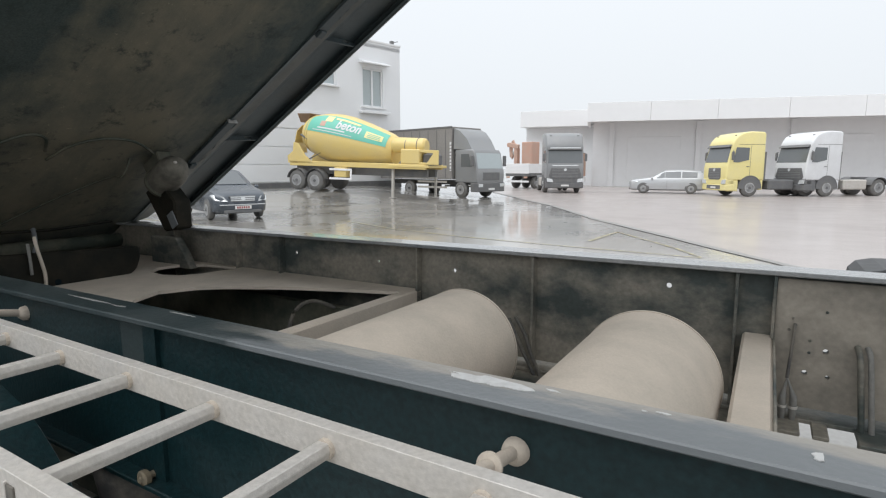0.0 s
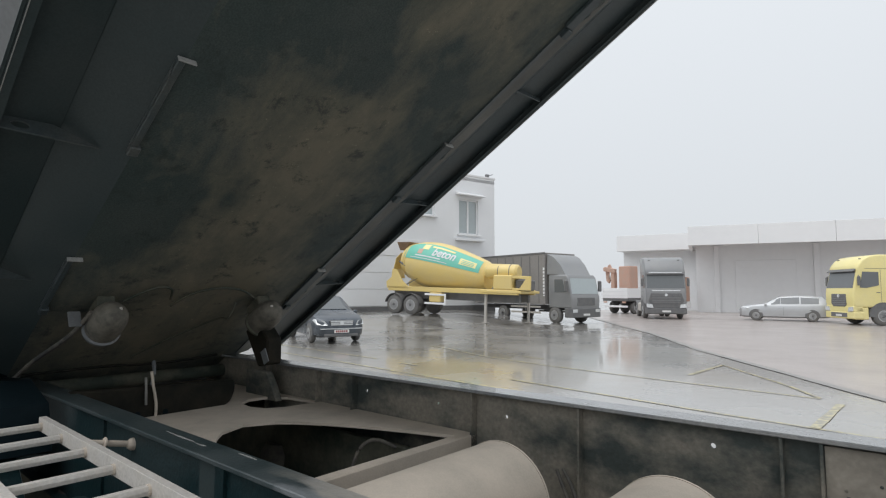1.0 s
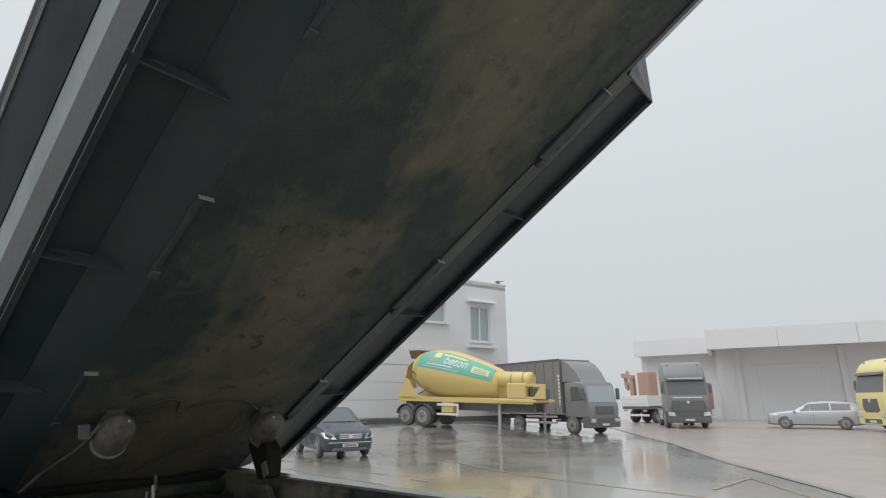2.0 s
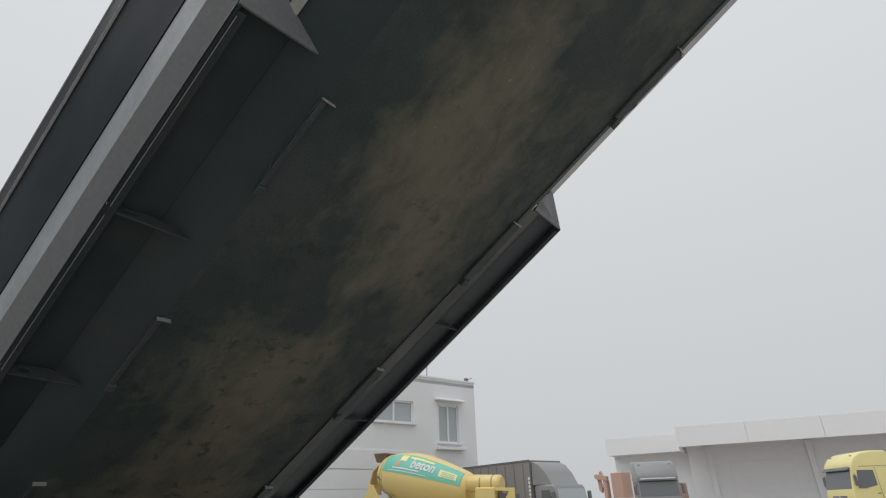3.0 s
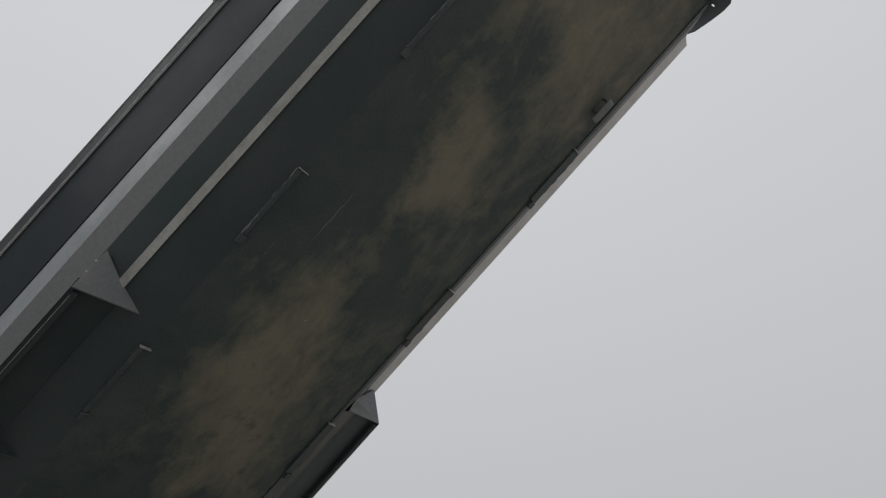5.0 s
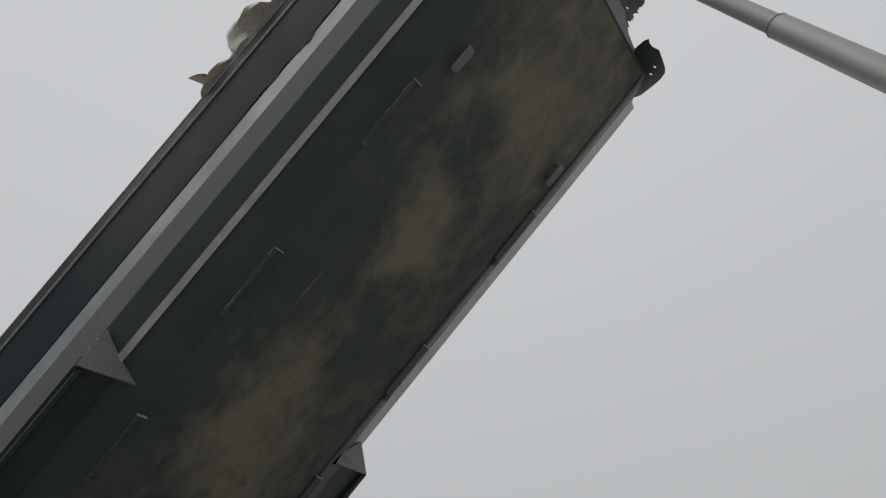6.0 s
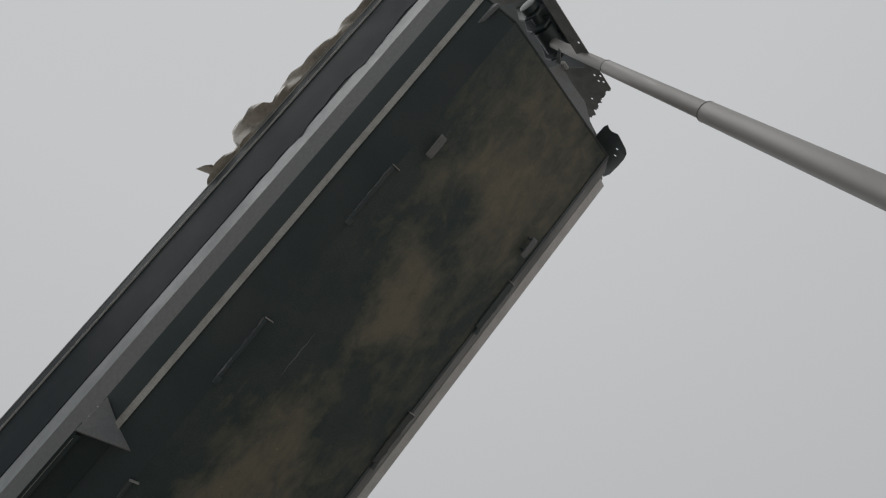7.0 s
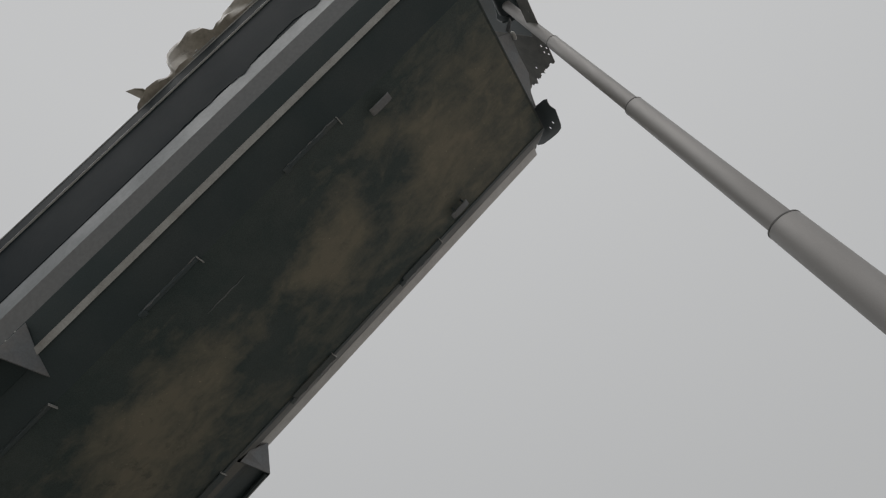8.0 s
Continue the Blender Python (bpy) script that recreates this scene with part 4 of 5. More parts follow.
for off in (0.0, 0.008):
    for a, b in (((5.237, 1.2, 3.07), (5.4, 1.3, 3.15)), ((5.237, 1.36, 3.07), (5.4, 1.52, 3.17)), ((5.237, 1.6, 3.07), (5.4, 1.72, 3.16)), ((5.237, 1.8, 3.07), (5.3, 1.84, 3.1)), ((5.237, 1.95, 3.07), (5.27, 1.97, 3.08))):
        angle.verts.new((a[0] + off, a[1], a[2] + off))
        angle.verts.new((b[0] + off, b[1], b[2] + off))
angle.verts.ensure_lookup_table()
av = angle.verts
for k in (0, 2, 4, 6):
    angle.faces.new((av[k], av[k + 1], av[k + 3], av[k + 2]))
    angle.faces.new((av[k + 10], av[k + 12], av[k + 13], av[k + 11]))
    angle.faces.new((av[k], av[k + 2], av[k + 12], av[k + 10]))
    angle.faces.new((av[k + 1], av[k + 11], av[k + 13], av[k + 3]))
angle.faces.new((av[0], av[10], av[11], av[1]))
angle.faces.new((av[8], av[9], av[19], av[18]))
bmesh.ops.recalc_face_normals(angle, faces=angle.faces)
flange = part("bracket_flange", angle, M_gusset, head, "light grey angle plate")
part("flange_tab", prism_bm([(1.15, 3.06), (1.18, 3.06), (1.31, 3.16), (1.27, 3.19)], "x", 5.4, 5.408, 0.001), M_gusset, flange)
part("corner_plate", plate_bm([(2.036, 3.18), (1.93, 3.03), (1.906, 2.972), (1.95, 2.985), (1.986, 2.975), (2.015, 2.925), (2.1, 2.935), (2.2, 2.95), (2.26, 2.975), (2.338, 3.05), (2.45, 3.185), (2.6, 3.38), (2.66, 3.5), (2.15, 3.37)], [ring_of(2.207, 3.05, 0.014, 8), ring_of(2.3, 3.13, 0.014, 8)], "x", 5.335, 5.339), M_under2, tipper, "dark corner plate with two bolt holes")
# the pocket's shade is put into the dark colour of plate, lugs and pin
recess = part("recess", box_bm(6.2, 6.212, 1.15, 2.12, 3.95, 5.15, 0.002), M_under2, tipper, "back plate behind the cylinder's head, coloured dark for its shade")
for y in (1.24, 1.38, 1.73):
    part("trunnion_plate", prism_bm([(6.2, 4.1), (6.14, 4.02), (6.03, 4.0), (5.97, 4.12), (6.0, 4.24), (6.1, 4.36), (6.2, 4.5)], "y", y, y + 0.025, 0.005), M_under2, tipper, "dark lug holding the cylinder's pin")
pin = part("trunnion", tube_bm([(6.09, 1.15, 4.12), (6.09, 1.16, 4.12), (6.09, 1.22, 4.12), (6.09, 1.225, 4.12), (6.09, 1.79, 4.12)], [0.06, 0.085, 0.085, 0.05, 0.05], 24), M_under2, tipper, "thick pin, coloured dark for its shade", smooth=True)
part("pin_eye", tube_bm([(6.09, 1.43, 4.12), (6.09, 1.44, 4.12), (6.09, 1.68, 4.12), (6.09, 1.69, 4.12)], [0.085, 0.1, 0.1, 0.085], 28), M_under2, pin, smooth=True)
part("pin_clip", prism_bm([(5.99, 4.2), (6.02, 4.24), (6.1, 4.26), (6.1, 4.235), (6.04, 4.215), (6.02, 4.18)], "y", 1.4, 1.43, 0.003), M_alu, pin, "bright bent clip")
part("hose_clip", box_bm(5.412, 5.44, 1.3, 1.38, 3.13, 3.17, 0.01), M_strip, tipper)

# ---- hydraulic cylinder ----
cyl = thing("hydraulic_cylinder", TRAILER, (4.07, YC, 1.0), "polished telescopic tipping cylinder reaching up to the headboard", "hydraulic cylinder")


def ax(z):
    return (3.53 + (4.22 - z) * 0.168, 1.56 - (4.22 - z) * 0.015, z)


def stage(name, z0, z1, r, top=True):
    st = part(name, tube_bm([ax(z1), ax(z1 - 0.01), ax(z0)], [r - 0.004, r, r], 36), M_chrome, cyl, smooth=True)
    part("wiper_ring", tube_bm([ax(z1 + 0.002), ax(z1 - 0.005)], [r + 0.0005, r + 0.001], 36), M_dark, st, smooth=True)
    return st


stage("top_stage", 5.4, 6.66, 0.047)
stage("upper_stage", 4.19, 5.49, 0.055)
stage("middle_stage", 2.87, 4.22, 0.066)
stage("lower_stage", 1.9, 2.89, 0.086)
part("outer_tube", tube_bm([ax(1.95), ax(1.93), ax(1.1), ax(1.0)], [0.11, 0.118, 0.118, 0.11], 36), M_dark, cyl, smooth=True)
part("cylinder_foot", box_bm(3.89, 4.25, YC - 0.2, YC + 0.2, 0.9, 1.08, 0.02), M_rail, cyl)

# ---- tarpaulin bunched along the near top rail ----
def tarp_bm():
    prof = [(2.96, 0.01, 0.12), (3.02, 0.04, 0.05), (3.1, 0.11, 0.0), (3.2, 0.11, 0.0), (3.28, 0.06, 0.0), (3.33, 0.07, 0.0), (3.36, 0.2, -0.02), (3.42, 0.26, 0.0), (3.55, 0.25, 0.0), (3.66, 0.26, 0.02), (3.76, 0.2, 0.0), (3.82, 0.08, 0.0), (3.9, 0.14, 0.0), (4.0, 0.18, 0.0), (4.12, 0.165, 0.0), (4.25, 0.11, 0.0), (4.36, 0.12, 0.0), (4.5, 0.13, 0.0), (4.66, 0.08, 0.0), (4.8, 0.1, 0.0), (5.0, 0.06, 0.0), (5.25, 0.05, 0.0)]
    rings = []
    for k in range(len(prof) - 1):
        for j in range(4):
            t = j / 4
            t2 = t * t * (3 - 2 * t)
            s = prof[k][0] + (prof[k + 1][0] - prof[k][0]) * t
            h = prof[k][1] + (prof[k + 1][1] - prof[k][1]) * t2
            lean = prof[k][2] + (prof[k + 1][2] - prof[k][2]) * t2
            ring = []
            for i in range(18):
                a = 2 * math.pi * i / 18
                fold = 1 + 0.22 * math.sin(3 * a + s * 9) + 0.16 * noise.noise((s * 5, math.cos(a) * 1.5, math.sin(a) * 1.5))
                v = 1.225 + (0.07 + 0.34 * h) * math.cos(a) * fold
                hh = 4.605 + 0.68 * h * (1 + math.sin(a) * fold * 1.0)
                ring.append((s - lean * max(0.0, math.sin(a)) * 0.6, YC - v, max(4.6, hh)))
            rings.append(ring)
    return loft_bm(rings)


tarp = thing("tarpaulin", BODY, (3.0, YC - 1.22, 4.62), "crumpled brown tarpaulin bunched along the body's top rail", "tarpaulin")
part("sheet", tarp_bm(), M_tarp, tarp, smooth=True)
part("loose_tip", loft_bm([[(2.965, 0.042, 4.665 + o), (3.03, 0.075, 4.69 + o), (3.075, 0.11, 4.66 + o), (3.1, 0.2, 4.64 + o), (3.01, 0.22, 4.612 + o), (3.0, 0.14, 4.635 + o)] for o in (0.0, 0.007)]), M_tarp, tarp, "pointed loose end")
for s in (3.22, 3.6, 4.05, 4.5):
    part("eyelet", tube_bm([(s, YC - 1.3, 4.64), (s, YC - 1.306, 4.64)], 0.014, 12), M_strip, tarp, "bright eyelet")
part("hem", prism_bm([(YC - 1.292, 4.622), (YC - 1.28, 4.622), (YC - 1.28, 4.634), (YC - 1.292, 4.634)], "x", 3.5, 4.6), M_strip, tarp, "pale hem")

# added dark skin; its ragged edge imitates the tarpaulin mirrored in the wall
def ragged_skin_bm():
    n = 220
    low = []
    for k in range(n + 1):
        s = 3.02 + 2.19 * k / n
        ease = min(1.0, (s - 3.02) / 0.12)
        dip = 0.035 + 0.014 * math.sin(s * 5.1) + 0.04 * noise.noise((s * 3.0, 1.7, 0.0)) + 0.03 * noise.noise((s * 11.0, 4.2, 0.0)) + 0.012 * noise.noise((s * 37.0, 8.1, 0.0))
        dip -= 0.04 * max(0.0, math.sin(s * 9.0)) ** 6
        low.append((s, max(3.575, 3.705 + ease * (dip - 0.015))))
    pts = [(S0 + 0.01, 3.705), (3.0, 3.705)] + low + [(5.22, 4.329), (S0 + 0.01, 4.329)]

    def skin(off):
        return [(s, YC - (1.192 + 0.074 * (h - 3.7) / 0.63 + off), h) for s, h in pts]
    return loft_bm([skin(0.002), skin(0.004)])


part("reflection_skin", ragged_skin_bm(), M_body, tipper, "added black skin, its ragged lower edge standing in for the tarpaulin's reflection")

# ---- vehicles ----
def at_place(x, y, hx, hy):
    """A vehicle's frame on the yard: x ahead along (hx, hy), z up."""
    return pose(x, y, rise(x, y), 0, 0, math.degrees(math.atan2(hy, hx)))


def panel_bm(quad, t=0.01):
    """A thin panel with thickness from a flat outline of points."""
    ps = [Vector(p) for p in quad]
    n = (ps[1] - ps[0]).cross(ps[2] - ps[1]).normalized() * t
    return loft_bm([[p for p in ps], [p - n for p in ps]])


def tractor(name, place, paint, label, H=3.8, badge=M_dark, light_bumper=False, rear=True, visor=False):
    t = thing(name, place, (0, 0, 0), label, "truck", "parked trucks")
    cab = [(0.0, 0.95), (0.05, 1.2), (0.045, 1.7), (0.0, 1.95), (-0.22, 2.9), (-0.2, 3.0), (-0.3, 3.22), (-0.52, H - 0.26), (-0.85, H - 0.08), (-1.35, H), (-2.12, H - 0.02), (-2.24, H - 0.12), (-2.28, 0.95)]
    bm = prism_bm(cab, "y", -1.22, 1.22)
    bmesh.ops.bevel(bm, geom=[e for e in bm.edges if abs(e.verts[0].co.y - e.verts[1].co.y) < 0.01], offset=0.1, segments=3, profile=0.5, affect="EDGES")
    body = part("cab", bm, paint, t, smooth=True)
    part("windscreen", panel_bm([(0.004, -1.13, 1.98), (0.004, 1.13, 1.98), (-0.202, 1.09, 2.87), (-0.202, -1.09, 2.87)]), M_glass, body, "dark windscreen")
    for side in (-1, 1):
        q = [(-0.3, side * 1.226, 2.0), (-0.62, side * 1.226, 1.98), (-1.25, side * 1.226, 2.12), (-1.25, side * 1.226, 2.82), (-0.46, side * 1.226, 2.84)]
        part("side_window", panel_bm(q if side > 0 else q[::-1], -0.012), M_glass, body)
        part("door_gap", box_bm(-1.36, -1.345, side * 1.222 - 0.004, side * 1.222 + 0.004, 1.0, 2.95), M_dark, body)
        part("door_handle", box_bm(-1.3, -1.12, side * 1.225 - 0.015, side * 1.225 + 0.015, 1.72, 1.76, 0.005), M_dark, body)
        m = part("mirror", box_bm(-0.24, -0.12, side * 1.38 - 0.08, side * 1.38 + 0.08, 2.1, 2.6, 0.035), M_dark, body)
        part("mirror_arm", tube_bm([(-0.3, side * 1.2, 2.66), (-0.18, side * 1.38, 2.6)], 0.02, 8), M_dark, m)
        part("headlight", prism_bm([(side * 0.78, 0.72), (side * 1.18, 0.76), (side * 1.2, 1.0), (side * 0.85, 0.95)] if side > 0 else [(side * 0.85, 0.95), (side * 1.2, 1.0), (side * 1.18, 0.76), (side * 0.78, 0.72)], "x", 0.05, 0.085), M_lens, t)
        arch = [(-1.42 + 0.66 * math.cos(a), 0.52 + 0.66 * math.sin(a)) for a in (radians(-5 + 190 * k / 14) for k in range(15))]
        part("wheel_arch", sheet_bm(arch, "y", min(side * 0.8, side * 1.24), max(side * 0.8, side * 1.24), -0.05), M_dark, t)
        # solid dark half disc stands in for the shaded wheel arch
        part("arch_shade_block", prism_bm(arch, "y", min(side * 1.16, side * 1.228), max(side * 1.16, side * 1.228)), M_dark, t)
        part("steps", box_bm(-0.72, -0.1, min(side * 0.9, side * 1.2), max(side * 0.9, side * 1.2), 0.32, 0.95, 0.04), paint if light_bumper else M_dark, t)
        part("rear_skirt", box_bm(-2.22, -2.02, min(side * 0.9, side * 1.2), max(side * 0.9, side * 1.2), 0.4, 0.96, 0.03), paint, t)
        wheel(t, -1.42, min(side * 0.92, side * 1.236), max(side * 0.92, side * 1.236), 0.51, outer=side)
        if rear:
            for y0 in (0.42, 0.8):
                wheel(t, -5.05, min(side * y0, side * (y0 + 0.32)), max(side * y0, side * (y0 + 0.32)), 0.51, outer=side)
            part("fuel_tank", box_bm(-4.2, -2.6, min(side * 0.55, side * 1.15), max(side * 0.55, side * 1.15), 0.4, 0.98, 0.06), M_dark if light_bumper else M_alu, t)
            gd = [(-5.05 + 0.6 * math.cos(a), 0.5 + 0.6 * math.sin(a)) for a in (radians(15 + 150 * k / 10) for k in range(11))]
            part("rear_mudguard", sheet_bm(gd, "y", min(side * 0.4, side * 1.18), max(side * 0.4, side * 1.18), -0.02), M_dark, t)
        part("chassis_rail", box_bm(-6.0, -0.3, min(side * 0.36, side * 0.44), max(side * 0.36, side * 0.44), 0.72, 0.98, 0.008), M_dark, t)
    wide = 0.0 if light_bumper else 0.42
    grille = part("grille", prism_bm([(-0.5 - wide, 0.98), (0.5 + wide, 0.98), (0.66 + wide, 1.15), (0.62 + wide * 0.7, 1.66), (-0.62 - wide * 0.7, 1.66), (-0.66 - wide, 1.15)], "x", 0.0, 0.06, 0.012), badge, t, "dark slatted grille")
    for k in range(6):
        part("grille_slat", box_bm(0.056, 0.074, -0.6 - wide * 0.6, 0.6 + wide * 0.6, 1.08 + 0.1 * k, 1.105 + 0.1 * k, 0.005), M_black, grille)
    part("round_badge", tube_bm([(0.06, 0, 1.55), (0.085, 0, 1.55)], 0.09, 20), M_lens, grille, "bright round badge", True)
    bmp = part("bumper", box_bm(-0.5, 0.07, -1.22, 1.22, 0.34, 0.72, 0.06, seg=2), paint if light_bumper else M_dark, t)
    part("bumper_inset", box_bm(0.05, 0.078, -0.7, 0.7, 0.42, 0.66, 0.01), M_dark, bmp)
    part("plate", box_bm(0.075, 0.085, -0.26, 0.26, 0.46, 0.57), M_plate, bmp)
    part("front_base", box_bm(-0.45, 0.04, -1.2, 1.2, 0.7, 1.05, 0.04), paint if light_bumper else M_dark, t)
    part("roof_seam", box_bm(-2.2, -0.6, -1.232, 1.232, 3.0, 3.015, 0.004), M_dark, body)
    part("roof_visor", prism_bm([(-0.24, 2.93), (-0.06, 2.84), (-0.04, 2.87), (-0.22, 3.02)], "y", -1.12, 1.12, 0.008), M_dark, body)
    if visor:
        part("bright_trim", box_bm(0.0, 0.06, -0.85, 0.85, 1.78, 1.85, 0.008), M_lens, body, "bright trim bar")
        part("bright_trim", box_bm(-0.12, -0.07, -1.0, 1.0, 2.93, 3.0, 0.008), M_lens, body)
    for y in (-0.9, 0.9):
        part("marker_lamp", box_bm(-0.62, -0.54, y - 0.06, y + 0.06, H - 0.24, H - 0.19, 0.01), M_dark, body)
    if rear:
        part("fifth_wheel", tube_bm([(-4.9, 0, 0.98), (-4.9, 0, 1.12)], 0.5, 24), M_dark, t)
        part("cab_rear_panel", box_bm(-2.5, -2.3, -1.0, 1.0, 0.9, 2.6, 0.03), M_dark, t)
    return t


tractor("tractor_unit", at_place(-2.9, 36.9, -0.81, -0.58), M_lemon, "pale yellow tractor unit parked before the warehouse", H=3.75, light_bumper=True)
tractor("tractor_unit", at_place(0.95, 39.0, -0.77, -0.64), M_white, "white tractor unit with dark bumper and bare fifth wheel", H=3.78)
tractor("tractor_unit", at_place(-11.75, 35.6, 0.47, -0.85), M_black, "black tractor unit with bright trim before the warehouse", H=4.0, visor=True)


def sweep(y):
    """How far the lamps run back along the nose at a half width y."""
    for (ya, da), (yb, db) in zip(((0.0, 0.0), (0.5, 0.01), (0.68, 0.06), (0.8, 0.18), (0.9, 0.42)), ((0.5, 0.01), (0.68, 0.06), (0.8, 0.18), (0.9, 0.42), (1.2, 0.6))):
        if y <= yb:
            return da + (db - da) * (y - ya) / (yb - ya)
    return 0.6


def car(name, place, paint, label, L, W, H, stations, wheels, win, glass_rows, front, estate):
    """A car: rings at stations of (x, bottom, belt, roof, half width at belt, half width at roof)."""
    t = thing(name, place, (0, 0, 0), label, "car", "parked cars")
    rings = []
    for x, zb, zs, zr, w, wr in stations:
        half = [(w * 0.8, zb), (w * 0.97, zb + 0.08), (w, zb + (zs - zb) * 0.45), (w * 0.985, zs - 0.06), (w * 0.95, zs), (wr, zr - 0.05 if zr > zs + 0.1 else zr - 0.01), (wr * 0.8, zr)]
        rings.append([(x, y, z) for y, z in half] + [(x, -y, z) for y, z in reversed(half)])
    body = part("body", loft_bm(rings), paint, t, smooth=True)
    # windows laid on the skin, a hand's width inside its edges
    def point(k, f, side, u):
        a, b = stations[k], stations[k + 1]
        lerp = [p + (q - p) * f for p, q in zip(a, b)]
        x, zb, zs, zr, w, wr = lerp
        return (x, side * ((w * 0.95) + (wr - w * 0.95) * u + 0.008), zs + (zr - 0.05 - zs) * u)
    for k, f0, f1, u0, u1, ka in win:
        for side in (-1, 1):
            q = [point(k, f0, side, u0), point(ka, f1, side, u0), point(ka, f1, side, u1), point(k, min(1, f0 + 0.0), side, u1)]
            part("side_window", panel_bm(q if side < 0 else q[::-1], 0.014), M_glass, body)
    for k in glass_rows:
        a, b = stations[k], stations[k + 1]
        x0, z0, w0 = a[0] + (b[0] - a[0]) * 0.06, a[3] + (b[3] - a[3]) * 0.06, (a[5] + (b[5] - a[5]) * 0.06) * 0.8
        x1, z1, w1 = a[0] + (b[0] - a[0]) * 0.93, a[3] + (b[3] - a[3]) * 0.93, (a[5] + (b[5] - a[5]) * 0.93) * 0.78
        q = [Vector((x0, -w0, z0)), Vector((x0, w0, z0)), Vector((x1, w1, z1)), Vector((x1, -w1, z1))]
        n = (q[1] - q[0]).cross(q[2] - q[1]).normalized()
        if n.z < 0:
            n = -n
        q = [p + n * 0.012 for p in q]
        part("windscreen" if k == glass_rows[0] else "rear_window", panel_bm(q, 0.01), M_glass, body)
    r = wheels[2]
    for x in wheels[:2]:
        for side in (-1, 1):
            wheel(t, x, min(side * (W / 2 - 0.21), side * (W / 2 + 0.006)), max(side * (W / 2 - 0.21), side * (W / 2 + 0.006)), r, outer=side)
            arch = [(x + (r + 0.05) * math.cos(a), r + (r + 0.05) * math.sin(a)) for a in (radians(-12 + 204 * k / 12) for k in range(13))]
            # solid dark half disc stands in for the shade of the wheel well
            part("wheel_arch", prism_bm(arch, "y", min(side * (W / 2 - 0.25), side * (W / 2 - 0.012)), max(side * (W / 2 - 0.25), side * (W / 2 - 0.012))), M_dark, body)
    xf, zg = front
    for side in (-1, 1):
        lens = [(side * W * 0.27, zg - 0.05), (side * W * 0.455, zg - 0.02), (side * W * 0.492, zg + 0.12), (side * W * 0.47, zg + 0.16), (side * W * 0.33, zg + 0.1)]
        part("headlight", loft_bm([[(xf + 0.075 - o - sweep(abs(y)) - 0.6 * max(0.0, z - zg), y, z) for y, z in lens] for o in (0.0, 0.14)]), M_lens, body, "clear headlight")
        part("door_mirror", box_bm(xf - 1.5, xf - 1.36, min(side * W * 0.5, side * (W * 0.5 + 0.16)), max(side * W * 0.5, side * (W * 0.5 + 0.16)), zg + 0.28, zg + 0.42, 0.04), paint, body)
        part("door_gap", box_bm(xf - 2.35, xf - 2.34, side * W * 0.497 - 0.006, side * W * 0.497 + 0.006, 0.35, zg + 0.22), M_dark, body)
        part("door_handle", box_bm(xf - 2.28, xf - 2.1, side * W * 0.5 - 0.012, side * W * 0.5 + 0.012, zg + 0.12, zg + 0.15, 0.005), paint, body)
        if estate:
            part("roof_rail", tube_bm([(-2.15, side * 0.55, 1.43), (-2.3, side * 0.56, 1.475), (-3.3, side * 0.57, 1.505), (-4.1, side * 0.55, 1.44), (-4.25, side * 0.55, 1.39)], 0.018, 8), M_alu, body)
    gr = part("grille", prism_bm([(-0.36, zg - 0.06), (0.36, zg - 0.06), (0.42, zg + 0.12), (-0.42, zg + 0.12)], "x", xf - 0.2, xf + 0.012, 0.01), M_dark, body, "slatted grille with bright bars")
    for k in range(3):
        part("grille_bar", box_bm(xf, xf + 0.03, -0.38, 0.38, zg - 0.04 + 0.055 * k, zg - 0.01 + 0.055 * k, 0.004), M_lens, gr)
    part("grille_badge", tube_bm([(xf + 0.01, 0, zg + 0.03), (xf + 0.04, 0, zg + 0.03)], 0.07, 20), M_lens, gr, "round bright badge")
    part("bumper_trim", box_bm(xf - 0.06, xf + 0.02, -W * 0.4, W * 0.4, zg - 0.17, zg - 0.145, 0.006), M_lens, body)
    part("lower_grille", box_bm(xf - 0.1, xf + 0.012, -W * 0.33, W * 0.33, 0.24, 0.34, 0.02), M_dark, body)
    pl = part("plate", box_bm(xf + 0.005, xf + 0.022, -0.26, 0.26, zg - 0.3, zg - 0.19, 0.003), M_plate, body, "white plate with red bars")
    for k in range(6):
        part("plate_bar", box_bm(xf + 0.02, xf + 0.026, -0.2 + 0.07 * k, -0.155 + 0.07 * k, zg - 0.28, zg - 0.21), M_barred, pl)
    return t


MPV = [(0.0, 0.34, 0.62, 0.64, 0.5, 0.42), (-0.05, 0.26, 0.72, 0.745, 0.68, 0.56), (-0.17, 0.22, 0.81, 0.84, 0.8, 0.68), (-0.5, 0.2, 0.9, 0.94, 0.86, 0.72), (-0.95, 0.2, 0.98, 1.02, 0.87, 0.72), (-1.25, 0.2, 1.02, 1.08, 0.885, 0.74), (-2.05, 0.2, 1.06, 1.58, 0.89, 0.62), (-2.9, 0.2, 1.07, 1.6, 0.89, 0.62), (-3.75, 0.22, 1.08, 1.52, 0.87, 0.58), (-4.15, 0.3, 1.06, 1.12, 0.82, 0.62), (-4.26, 0.4, 0.9, 0.92, 0.76, 0.6)]
car("compact_car", at_place(-14.41, 11.77, 0.935, -0.354), M_navy, "dark blue compact car with silver grille on wet asphalt", 4.27, 1.78, 1.6, MPV, (-0.86, -3.6, 0.32), [(5, 0.35, 1.0, 0.12, 0.9, 5), (6, 0.02, 0.97, 0.12, 0.9, 6), (7, 0.03, 0.9, 0.12, 0.9, 7)], (5, 8), (0.0, 0.66), False)
